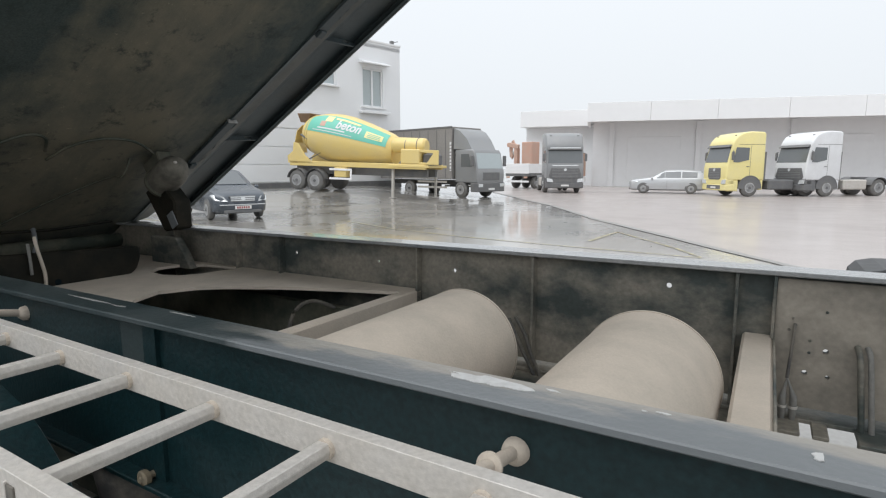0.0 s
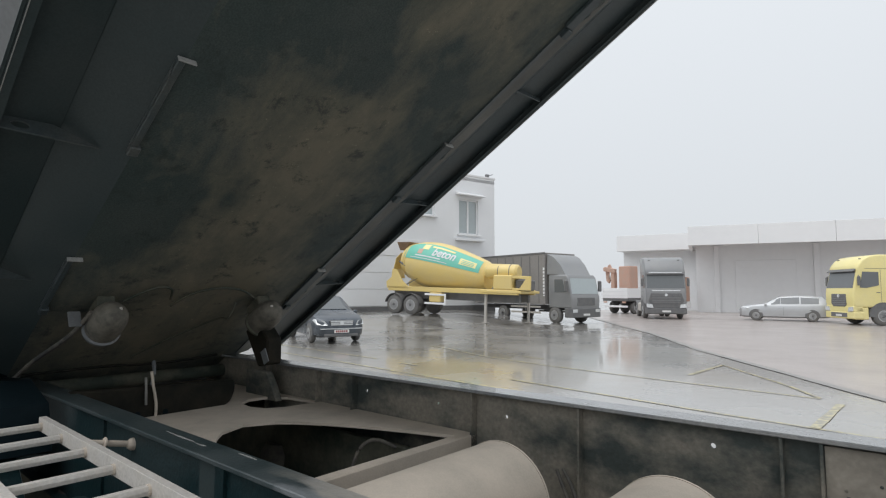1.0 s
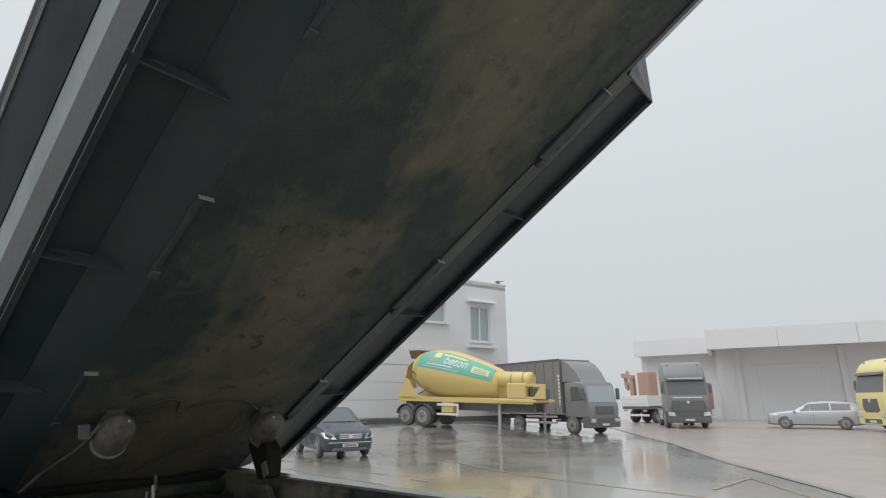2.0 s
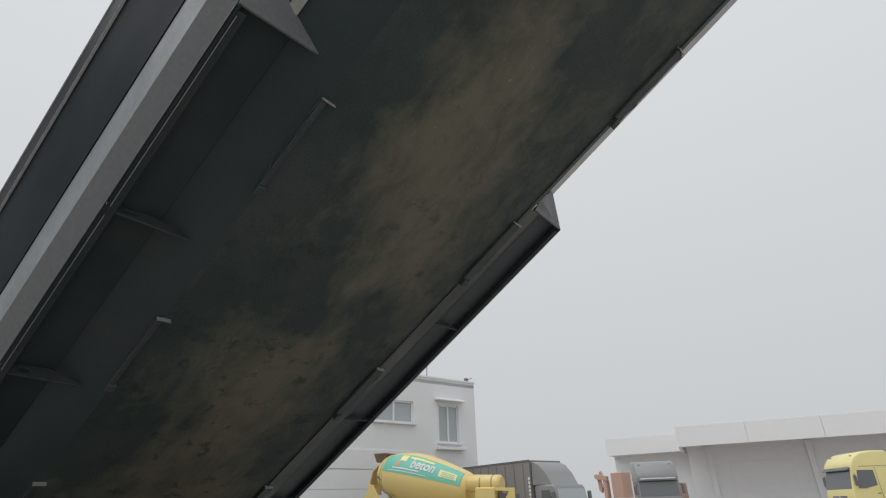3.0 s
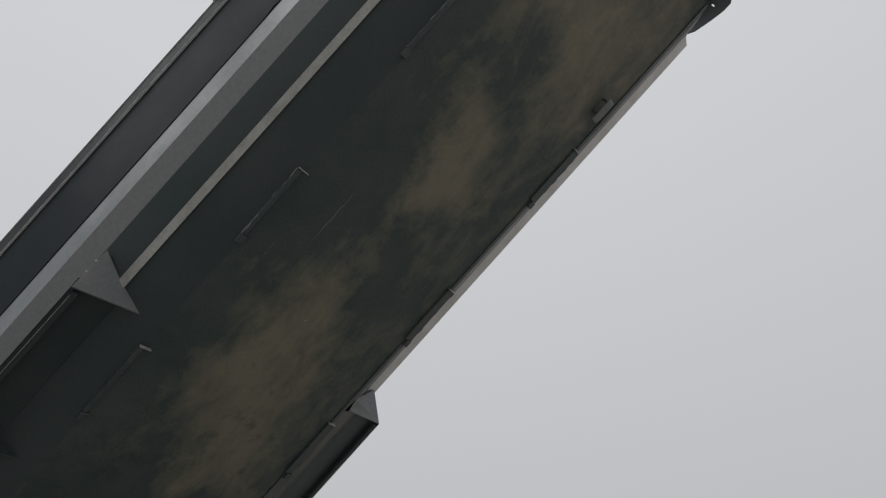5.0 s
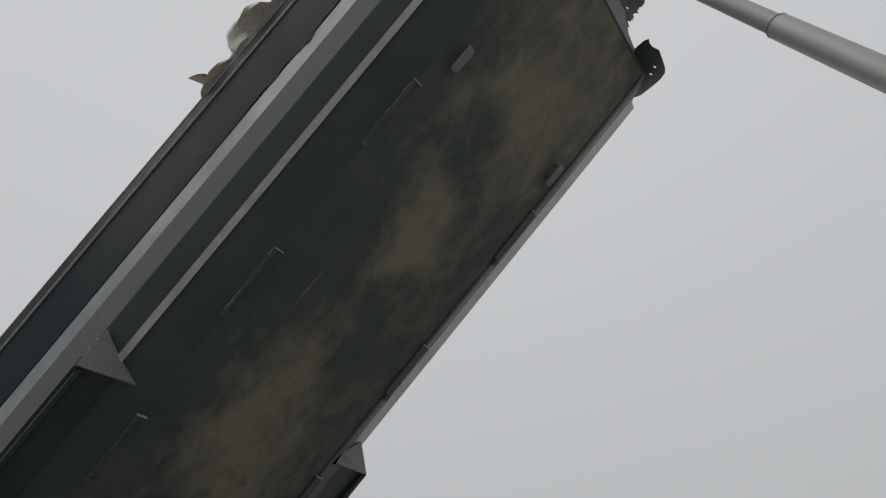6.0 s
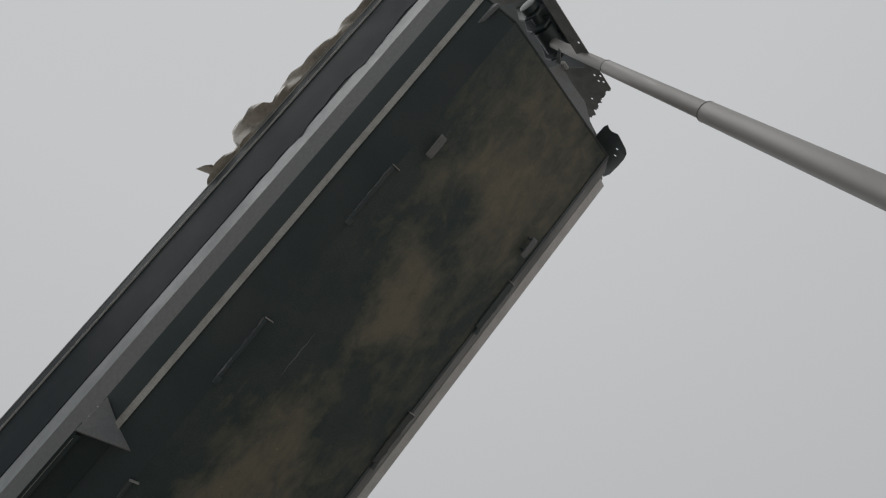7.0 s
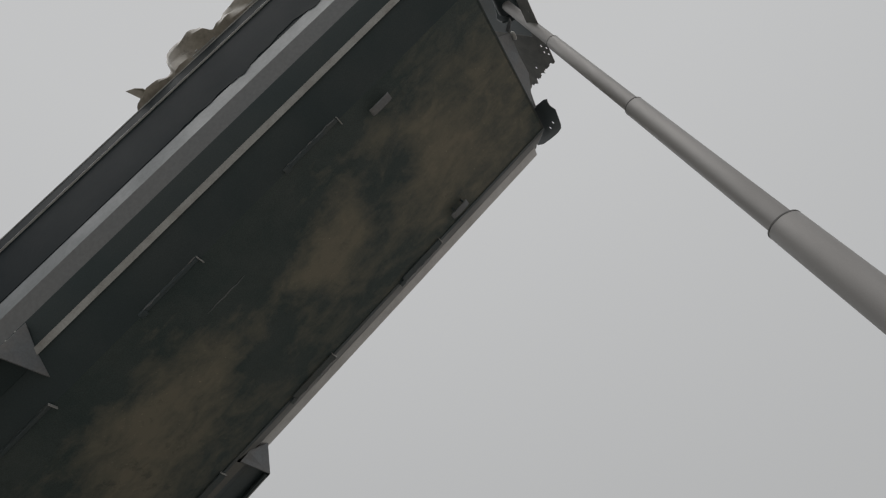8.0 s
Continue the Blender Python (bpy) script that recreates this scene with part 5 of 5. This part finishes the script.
EST = [(0.0, 0.3, 0.68, 0.71, 0.72, 0.58), (-0.14, 0.22, 0.83, 0.87, 0.87, 0.73), (-1.0, 0.2, 0.95, 1.0, 0.92, 0.76), (-1.4, 0.2, 0.97, 1.04, 0.925, 0.78), (-2.2, 0.2, 0.98, 1.5, 0.93, 0.64), (-3.2, 0.2, 0.99, 1.54, 0.93, 0.65), (-4.3, 0.22, 1.02, 1.46, 0.91, 0.62), (-4.8, 0.3, 1.0, 1.06, 0.86, 0.64), (-4.9, 0.42, 0.82, 0.84, 0.8, 0.6)]
car("estate_car", at_place(-8.25, 39.0, -0.985, -0.12), M_silver, "silver estate car parked in front of the warehouse", 4.88, 1.86, 1.49, EST, (-0.9, -3.8, 0.33), [(3, 0.4, 1.0, 0.1, 0.88, 3), (4, 0.02, 0.97, 0.1, 0.88, 4), (5, 0.03, 0.85, 0.1, 0.88, 5)], (3, 6), (0.0, 0.64), True)

# ---- concrete mixer trailer ----
mixer = thing("mixer_trailer", at_place(-21.8, 21.57, 8.85, 1.19) @ pose(0, 0, 0.04, 0, 1.7, 0), (0, 0, 0), "yellow concrete mixer trailer with green lettered drum", "mixer trailer")
DRUM = [(0.75, 0.7), (0.9, 0.82), (1.35, 1.02), (1.9, 1.17), (2.6, 1.24), (3.3, 1.22), (4.2, 1.08), (5.0, 0.92), (5.7, 0.76), (5.9, 0.62)]


def drum_axis(x):
    return 2.92 - (x - 0.75) * 0.17


def drum_bm(r_add=0.0, x0=0.75, x1=5.9, a0=0.0, a1=360.0, n=64, m=40):
    def rad(x):
        for (xa, ra), (xb, rb) in zip(DRUM, DRUM[1:]):
            if xa <= x <= xb:
                t = (x - xa) / (xb - xa)
                return ra + (rb - ra) * t
        return DRUM[-1][1]
    rings = []
    full = a1 - a0 >= 360
    for i in range(m + 1):
        x = x0 + (x1 - x0) * i / m
        r = 0.25 * rad(max(x0, x - 0.12)) + 0.5 * rad(x) + 0.25 * rad(min(x1, x + 0.12)) + r_add
        rings.append([(x + 0.158 * r * math.sin(a) * 1.0, -r * math.cos(a), drum_axis(x) + r * math.sin(a)) for a in (radians(a0 + (a1 - a0) * k / (n if full else n - 1)) for k in range(n))])
    return loft_bm(rings, closed=full, caps=full), rad


drum = part("drum", drum_bm()[0], M_yellow, mixer, "yellow drum", True)
part("drum_band", drum_bm(0.012, 1.05, 5.62, 10.0, 62.0, 24, 30)[0], M_green, drum, "green band round the drum", True)
part("label_panel", drum_bm(0.02, 4.5, 5.4, 22.0, 42.0, 8, 8)[0], M_lemon, drum, "pale yellow label panel", True)
for k in range(3):
    part("label_line", drum_bm(0.026, 4.62, 5.28, 25.0 + 5 * k, 27.0 + 5 * k, 3, 6)[0], M_green, drum, smooth=True)
for a, x0, x1, w, mt in ((20.0, 1.9, 3.5, 3.0, M_lettering), (14.5, 1.6, 3.9, 1.6, M_lettering), (49.0, 2.75, 4.1, 6.0, M_lemon)):
    part("lettering_line", drum_bm(0.024, x0, x1, a, a + w, 4, 14)[0], mt, drum, smooth=True)
part("round_emblem", drum_bm(0.022, 2.2, 2.62, 40.0, 58.0, 6, 8)[0], M_lemon, drum, "yellow round emblem", True)
part("round_emblem", drum_bm(0.022, 2.0, 2.3, 26.0, 40.0, 6, 8)[0], M_red, drum, "red round emblem", True)
font = bpy.data.curves.new("word", "FONT")
font.body, font.size, font.shear, font.offset = "beton", 0.68, 0.2, 0.018
holder = bpy.data.objects.new("word", font)
flat = bpy.data.meshes.new_from_object(holder)
bpy.data.objects.remove(holder)
bmw = bmesh.new()
bmw.from_mesh(flat)
bmesh.ops.triangulate(bmw, faces=bmw.faces)
bmesh.ops.subdivide_edges(bmw, edges=bmw.edges, cuts=1)
rad_at = drum_bm(0.0, 2.0, 2.2, 0, 30, 3, 2)[1]
for v in bmw.verts:
    x = 2.92 + v.co.x * 0.82
    r = rad_at(x) + 0.03
    a = radians(27.0) + v.co.y / r
    v.co = (x + 0.158 * r * math.sin(a), -r * math.cos(a), drum_axis(x) + r * math.sin(a))
part("word", bmw, M_lettering, drum, "white italic word on the green band")
for x in (0.95, 1.12):
    part("drum_ring", drum_bm(0.03, x, x + 0.07, m=2)[0], M_yellow, drum, smooth=True)
part("rear_frame", prism_bm([(0.1, 1.35), (1.7, 1.35), (1.15, 1.75), (0.75, 2.35), (0.45, 2.4), (0.4, 1.95), (0.05, 1.7)], "y", -1.05, -0.97, 0.01), M_yellow, mixer)
part("rear_frame", prism_bm([(0.1, 1.35), (1.7, 1.35), (1.15, 1.75), (0.75, 2.35), (0.45, 2.4), (0.4, 1.95), (0.05, 1.7)], "y", 0.97, 1.05, 0.01), M_yellow, mixer)
part("hopper", loft_bm([[(0.3, -0.5, 3.88), (1.1, -0.5, 3.88), (1.1, 0.5, 3.88), (0.3, 0.5, 3.88)], [(0.35, -0.3, 3.45), (0.85, -0.3, 3.45), (0.85, 0.3, 3.45), (0.35, 0.3, 3.45)]]), material("rusty_brown_hopper", (0.2, 0.13, 0.08), 0.6, other=(0.3, 0.2, 0.12), scale=3, amount=0.7), mixer, "brown steel filling hopper")
part("discharge_chute", sheet_bm([(0.55, 3.3), (0.2, 3.0), (0.05, 2.4), (0.15, 1.9)], "y", -0.45, 0.45, 0.04), M_yellow, mixer)
part("drum_support", tube_bm([(1.25, -1.0, 1.5), (2.2, -0.85, 2.0), (0.8, -0.9, 2.8)], 0.05, 8), M_dark, mixer)
for side in (-1, 1):
    part("frame_beam", box_bm(0.2, 7.9, min(side * 0.85, side * 1.05), max(side * 0.85, side * 1.05), 1.22, 1.46, 0.015), M_yellow, mixer)
    part("chassis_rail", box_bm(0.3, 7.8, min(side * 0.4, side * 0.6), max(side * 0.4, side * 0.6), 0.85, 1.22, 0.01), M_dark, mixer)
    for x in (0.75, 1.85):
        wheel(mixer, x, min(side * 0.85, side * 1.22), max(side * 0.85, side * 1.22), 0.5, outer=side)
        gd = [(x + 0.58 * math.cos(a), 0.5 + 0.58 * math.sin(a)) for a in (radians(10 + 160 * k / 12) for k in range(13))]
        part("mudguard", sheet_bm(gd, "y", min(side * 0.82, side * 1.24), max(side * 0.82, side * 1.24), -0.02), M_dark, mixer)
    lg = part("landing_leg", box_bm(6.05 if side < 0 else 7.6, 6.17 if side < 0 else 7.7, min(side * 0.75, side * 0.87), max(side * 0.75, side * 0.87), -0.14, 1.2, 0.01), M_alu, mixer)
    part("leg_foot", box_bm(5.97 if side < 0 else 7.52, 6.25 if side < 0 else 7.78, min(side * 0.68, side * 0.94), max(side * 0.68, side * 0.94), -0.17, -0.14, 0.005), M_alu, lg)
guard = part("side_guard", box_bm(2.75, 4.05, -1.24, -1.2, 1.05, 1.15, 0.01), M_fascia, mixer, "pale side guard frame")
part("guard_bar", box_bm(2.75, 4.05, -1.24, -1.2, 0.6, 0.7, 0.01), M_fascia, guard)
part("guard_post", box_bm(3.95, 4.05, -1.241, -1.199, 0.66, 1.1, 0.01), M_fascia, guard)
part("guard_box", box_bm(3.0, 3.7, -1.19, -0.8, 0.72, 1.2, 0.03), M_yellow, mixer)
part("water_tank", tube_bm([(6.0, -0.55, 2.34), (6.1, -0.55, 2.34), (7.65, -0.55, 2.3), (7.75, -0.55, 2.3)], [0.3, 0.38, 0.38, 0.3], 28), M_yellow, mixer, smooth=True)
for x in (6.75, 7.35):
    part("tank_strap", tube_bm([(x, -0.55, 2.31), (x + 0.035, -0.55, 2.31)], 0.388, 28), M_dark, mixer)
part("pump_box", box_bm(6.6, 7.6, -1.05, -0.2, 1.46, 2.16, 0.06, seg=2), M_yellow, mixer)
part("front_frame", prism_bm([(7.6, 1.46), (8.55, 1.46), (8.55, 2.12), (7.6, 2.14), (7.6, 2.02), (8.3, 1.98), (8.0, 1.55), (7.6, 1.56)], "y", -1.05, -0.95, 0.01), M_yellow, mixer)
part("deck", box_bm(6.0, 8.1, -1.08, 1.08, 1.3, 1.42, 0.015), M_yellow, mixer)
part("engine", box_bm(7.65, 8.2, -0.8, 0.3, 1.43, 1.95, 0.05), M_dark, mixer)

# ---- black box truck ----
bt = thing("box_truck", at_place(-13.38, 27.73, 0.95, -0.25), (0, 0, 0), "black curtain-sided box truck parked behind the mixer", "truck", "parked trucks")
prof = [(0.0, 0.85), (0.04, 1.25), (0.02, 1.5), (-0.03, 1.6), (-0.22, 2.5), (-0.36, 2.66), (-1.62, 2.72), (-1.7, 2.6), (-1.7, 0.85)]
cabm = prism_bm(prof, "y", -1.14, 1.14)
bmesh.ops.bevel(cabm, geom=[e for e in cabm.edges if abs(e.verts[0].co.y - e.verts[1].co.y) < 0.01], offset=0.09, segments=3, profile=0.5, affect="EDGES")
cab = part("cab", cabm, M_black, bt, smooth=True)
# the pale pane colour stands in for sky mirrored in the windscreen
part("windscreen", panel_bm([(-0.026, -1.05, 1.63), (-0.026, 1.05, 1.63), (-0.205, 1.0, 2.47), (-0.205, -1.0, 2.47)]), M_pane, cab, "windscreen painted pale for reflected sky")
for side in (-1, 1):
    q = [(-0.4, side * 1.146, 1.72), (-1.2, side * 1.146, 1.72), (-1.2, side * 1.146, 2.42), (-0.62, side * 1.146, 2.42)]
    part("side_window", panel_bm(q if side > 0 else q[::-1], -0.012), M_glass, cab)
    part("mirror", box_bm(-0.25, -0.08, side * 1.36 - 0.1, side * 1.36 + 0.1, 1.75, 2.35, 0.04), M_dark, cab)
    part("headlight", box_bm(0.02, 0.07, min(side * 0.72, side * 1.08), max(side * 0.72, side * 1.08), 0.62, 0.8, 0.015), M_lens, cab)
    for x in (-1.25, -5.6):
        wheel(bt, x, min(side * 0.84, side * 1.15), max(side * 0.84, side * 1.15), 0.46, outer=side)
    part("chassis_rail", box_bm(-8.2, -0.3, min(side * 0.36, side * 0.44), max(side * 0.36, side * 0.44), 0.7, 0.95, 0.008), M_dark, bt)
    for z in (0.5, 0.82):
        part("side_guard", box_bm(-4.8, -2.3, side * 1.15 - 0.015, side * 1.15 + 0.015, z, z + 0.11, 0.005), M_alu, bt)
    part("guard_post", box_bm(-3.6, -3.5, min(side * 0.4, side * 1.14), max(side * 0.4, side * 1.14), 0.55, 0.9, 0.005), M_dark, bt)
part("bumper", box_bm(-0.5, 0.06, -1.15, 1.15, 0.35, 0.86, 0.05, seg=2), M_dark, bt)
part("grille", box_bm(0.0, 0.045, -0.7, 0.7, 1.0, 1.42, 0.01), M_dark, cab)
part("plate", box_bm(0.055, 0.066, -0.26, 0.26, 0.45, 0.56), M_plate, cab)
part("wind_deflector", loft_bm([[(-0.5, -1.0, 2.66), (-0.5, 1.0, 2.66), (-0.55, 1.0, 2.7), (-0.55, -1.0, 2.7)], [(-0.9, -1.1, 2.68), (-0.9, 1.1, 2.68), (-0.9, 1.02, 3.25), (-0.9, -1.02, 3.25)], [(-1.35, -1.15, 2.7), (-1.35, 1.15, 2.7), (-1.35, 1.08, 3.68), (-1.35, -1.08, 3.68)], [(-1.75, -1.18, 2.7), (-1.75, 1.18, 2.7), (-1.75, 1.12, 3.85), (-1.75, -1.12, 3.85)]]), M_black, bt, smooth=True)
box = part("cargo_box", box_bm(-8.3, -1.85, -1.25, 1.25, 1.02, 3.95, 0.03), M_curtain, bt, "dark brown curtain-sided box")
for k in range(9):
    part("curtain_strap", box_bm(-8.1 + 0.72 * k, -8.05 + 0.72 * k, -1.262, -1.25, 1.1, 3.8, 0.003), M_dark, box)
part("box_edge", box_bm(-8.32, -1.83, -1.268, -1.2, 3.86, 3.97, 0.01), M_dark, box)
part("side_marking", box_bm(-1.98, -1.86, -1.27, -1.252, 1.5, 3.1, 0.003), M_fascia, box, "pale upright lettering strip")
for k in range(8):
    part("letter_bar", box_bm(-1.985, -1.855, -1.276, -1.27, 1.56 + 0.19 * k, 1.62 + 0.19 * k), M_curtain, box)

# ---- orange crane lorry behind ----
crane = thing("crane_lorry", at_place(-15.4, 49.4, 0.3, 0.95), (0, 0, 0), "orange crane lorry with haze-paled paint and a folded arm, tail towards the yard", "crane lorry")
part("cab", box_bm(-2.0, 0.0, -1.2, 1.2, 0.9, 3.0, 0.12, seg=2), M_red, crane, smooth=True)
part("windscreen", panel_bm([(0.012, -1.0, 1.8), (0.012, 1.0, 1.8), (0.012, 0.95, 2.7), (0.012, -0.95, 2.7)]), M_glass, crane)
part("flatbed", box_bm(-8.0, -2.3, -1.24, 1.24, 1.0, 1.25, 0.02), M_dark, crane)
for y0, y1 in ((-1.25, -1.18), (1.18, 1.25)):
    part("bed_side", box_bm(-7.95, -2.4, y0, y1, 1.25, 2.0, 0.01), M_fascia, crane)
part("tailboard", box_bm(-8.03, -7.96, -1.25, 1.25, 1.22, 2.02, 0.01), M_fascia, crane, "pale tailboard")
for z in (1.45, 1.75):
    part("tailboard_rib", box_bm(-8.05, -8.03, -1.2, 1.2, z, z + 0.04, 0.004), M_clad2, crane)
part("crane_box", box_bm(-7.6, -6.6, -1.15, -0.1, 1.26, 3.75, 0.05, seg=2), M_red, crane, "orange crane housing")
col = part("crane_column", box_bm(-7.7, -7.3, 0.3, 0.65, 1.26, 3.3, 0.04), M_red, crane)
part("lower_arm", prism_bm([(0.2, 3.2), (1.35, 3.4), (1.4, 3.65), (1.2, 3.75), (0.15, 3.55)], "x", -7.75, -7.5, 0.03), M_red, col)
part("upper_arm", prism_bm([(1.15, 3.7), (1.4, 3.65), (1.3, 2.6), (1.05, 2.4), (0.95, 2.65)], "x", -7.48, -7.28, 0.03), M_red, col)
part("ram", tube_bm([(-7.4, 0.5, 2.2), (-7.4, 1.2, 3.3)], 0.06, 10), M_alu, col)
part("grab_hook", prism_bm([(0.5, 3.5), (0.75, 3.95), (0.95, 3.8), (0.9, 3.6)], "x", -7.7, -7.55, 0.02), M_red, col)
for side in (-1, 1):
    for x in (-1.3, -5.6, -6.9):
        wheel(crane, x, min(side * 0.84, side * 1.18), max(side * 0.84, side * 1.18), 0.5, outer=side)
    part("chassis_rail", box_bm(-7.8, -0.3, min(side * 0.36, side * 0.44), max(side * 0.36, side * 0.44), 0.72, 1.0, 0.01), M_dark, crane)
    part("tail_lamp", box_bm(-8.06, -8.0, min(side * 0.75, side * 1.1), max(side * 0.75, side * 1.1), 0.85, 0.98, 0.01), M_red, crane)
part("rear_bumper", box_bm(-7.95, -7.85, -1.15, 1.15, 0.5, 0.66, 0.02), M_fascia, crane)
part("front_bumper", box_bm(-0.4, 0.05, -1.2, 1.2, 0.4, 0.92, 0.04), M_fascia, crane)

# ---- office building ----
def wall_panel(parent, x0, x1, z0, z1, y, mat, step, name="cladding_panel", gap=0.02, proud=0.03):
    n = max(1, round((z1 - z0) / step))
    h = (z1 - z0) / n
    for k in range(n):
        part(name, box_bm(x0, x1, y - proud, y, z0 + h * k, z0 + h * (k + 1) - gap, 0.006), mat, parent)


office = thing("office_building", at_place(-22.02, 31.36, -0.22, -0.975), (0, 0, 0), "pale grey two-storey office building with upstairs windows", "building")
# local x runs along its front, y points into the yard on the other hand
OT = 9.25
front = part("front_wall", plate_bm([(0, -0.6), (30, -0.6), (30, OT), (0, OT)], [[(1.5, 5.2), (3.2, 5.2), (3.2, 7.6), (1.5, 7.6)], [(5.2, 6.25), (8.1, 6.25), (8.1, 7.6), (5.2, 7.6)], [(12.4, 6.1), (14.8, 6.1), (14.8, 8.0), (12.4, 8.0)]], "y", 0.0, -0.3), M_clad, office, "smooth pale grey wall")
part("end_wall", box_bm(0.0, 0.3, -12.0, -0.3, -0.6, OT), M_clad, office)
part("back_wall", box_bm(0.0, 30.0, -12.3, -12.0, -0.6, OT), M_clad, office)
part("side_wall", box_bm(29.7, 30.0, -12.0, -0.3, -0.6, OT), M_clad, office)
part("roof", box_bm(0.0, 30.0, -12.0, 0.0, OT - 0.35, OT - 0.12), M_clad2, office)
part("parapet", box_bm(-0.05, 30.05, -0.35, 0.06, OT, OT + 0.12, 0.01), M_clad2, office)
part("parapet", box_bm(-0.05, 0.35, -12.3, -0.35, OT, OT + 0.12, 0.01), M_clad2, office)
for x0, x1, z0, z1, nm in ((1.5, 3.2, 5.2, 7.6, 2), (5.2, 8.1, 6.25, 7.6, 1), (12.4, 14.8, 6.1, 8.0, 2)):
    w = part("window", box_bm(x0, x1, -0.2, -0.17, z0, z1), M_pane, office, "tall pale window" if nm == 2 else "")
    for a, b, c, d in ((x0, x0 + 0.1, z0, z1), (x1 - 0.1, x1, z0, z1), (x0, x1, z0, z0 + 0.1), (x0, x1, z1 - 0.1, z1), ((x0 + x1) / 2 - 0.06, (x0 + x1) / 2 + 0.06, z0, z1)):
        part("window_frame", box_bm(a, b, -0.165, -0.08, c, d, 0.004), M_clad2, w)
    part("sill", box_bm(x0 - 0.15, x1 + 0.15, -0.02, 0.22, z0 - 0.1, z0, 0.008), M_clad2, w)
part("awning", prism_bm([(0.0, 7.85), (0.5, 7.8), (0.5, 7.88), (0.0, 8.05)], "x", 1.2, 3.5, 0.01), M_clad2, office)
part("balcony", box_bm(1.2, 3.5, 0.0, 0.4, 4.75, 4.92, 0.02), M_clad, office)
part("dark_band", box_bm(5.5, 29.9, 0.002, 0.06, 3.55, 4.6, 0.01), M_clad2, office, "mid-grey band between the floors")
wall_panel(office, 5.6, 29.8, 0.5, 3.5, 0.05, M_clad, 1.0)
part("plinth", box_bm(0.02, 29.9, 0.002, 0.08, -0.6, 0.45, 0.01), M_dark, office)
part("roof_lamp", box_bm(0.3, 0.55, -0.4, -0.2, OT + 0.12, OT + 0.4, 0.02), M_dark, office)
part("lamp_arm", tube_bm([(0.4, -0.3, OT + 0.3), (-0.1, -0.3, OT + 0.45)], 0.025, 8), M_dark, office)
part("antenna_mast", tube_bm([(2.6, -2.0, OT - 0.2), (2.6, -2.0, OT + 2.2)], 0.03, 8), M_dark, office)
part("antenna_bar", tube_bm([(2.3, -2.0, OT + 2.0), (2.9, -2.0, OT + 2.0)], 0.015, 6), M_dark, office)

# ---- warehouse ----
ware = thing("warehouse", at_place(-13.6, 46.6, 0.965, 0.262), (0, 0, 0), "long low grey warehouse with a pale overhanging fascia", "warehouse")
part("front_wall", box_bm(0.5, 70.0, 4.0, 4.3, -0.6, 5.75), M_clad2, ware, "grey ribbed front wall")
part("end_wall", box_bm(0.5, 0.8, 4.3, 24.0, -0.6, 5.75), M_clad2, ware)
part("side_wall", box_bm(69.7, 70.0, 4.3, 24.0, -0.6, 5.75), M_clad2, ware)
part("back_wall", box_bm(0.5, 70.0, 24.0, 24.3, -0.6, 5.75), M_clad2, ware)
part("roof", box_bm(0.2, 70.3, 0.25, 24.3, 5.75, 6.0), M_clad2, ware)
for k in range(14):
    part("fascia_panel", box_bm(5.0 * k, 5.0 * k + 4.98, 0.0, 0.25, 5.5, 7.05, 0.01), M_fascia, ware, "pale fascia panel")
part("fascia_return", box_bm(0.0, 0.25, 0.26, 24.0, 5.5, 7.05, 0.01), M_fascia, ware)
for k in range(9):
    x0 = 3.5 + 7.2 * k
    dr = part("roller_door", box_bm(x0, x0 + 4.4, 3.93, 3.99, -0.5, 4.4, 0.01), M_clad2, ware, "closed grey roller door")
    for j in range(8):
        part("door_rib", box_bm(x0, x0 + 4.4, 3.9, 3.932, 0.1 + 0.53 * j, 0.14 + 0.53 * j), M_clad2, dr)
    part("wall_pier", box_bm(x0 - 1.6, x0 - 1.2, 3.75, 4.0, -0.6, 5.7, 0.01), M_clad2, ware)
wing = thing("storage_shed", at_place(-21.5, 51.0, 0.985, 0.17), (0, 0, 0), "grey storage shed with a pale fascia", "shed")
part("front_wall", box_bm(0.3, 9.0, 1.5, 1.8, -0.8, 5.6), M_clad2, wing)
part("end_wall", box_bm(0.3, 0.6, 1.8, 14.0, -0.8, 5.6), M_clad2, wing)
part("fascia_panel", box_bm(0.0, 9.2, 0.0, 0.25, 5.6, 7.1, 0.01), M_fascia, wing)
part("roof", box_bm(0.2, 9.1, 0.25, 14.2, 5.6, 5.85), M_clad2, wing)
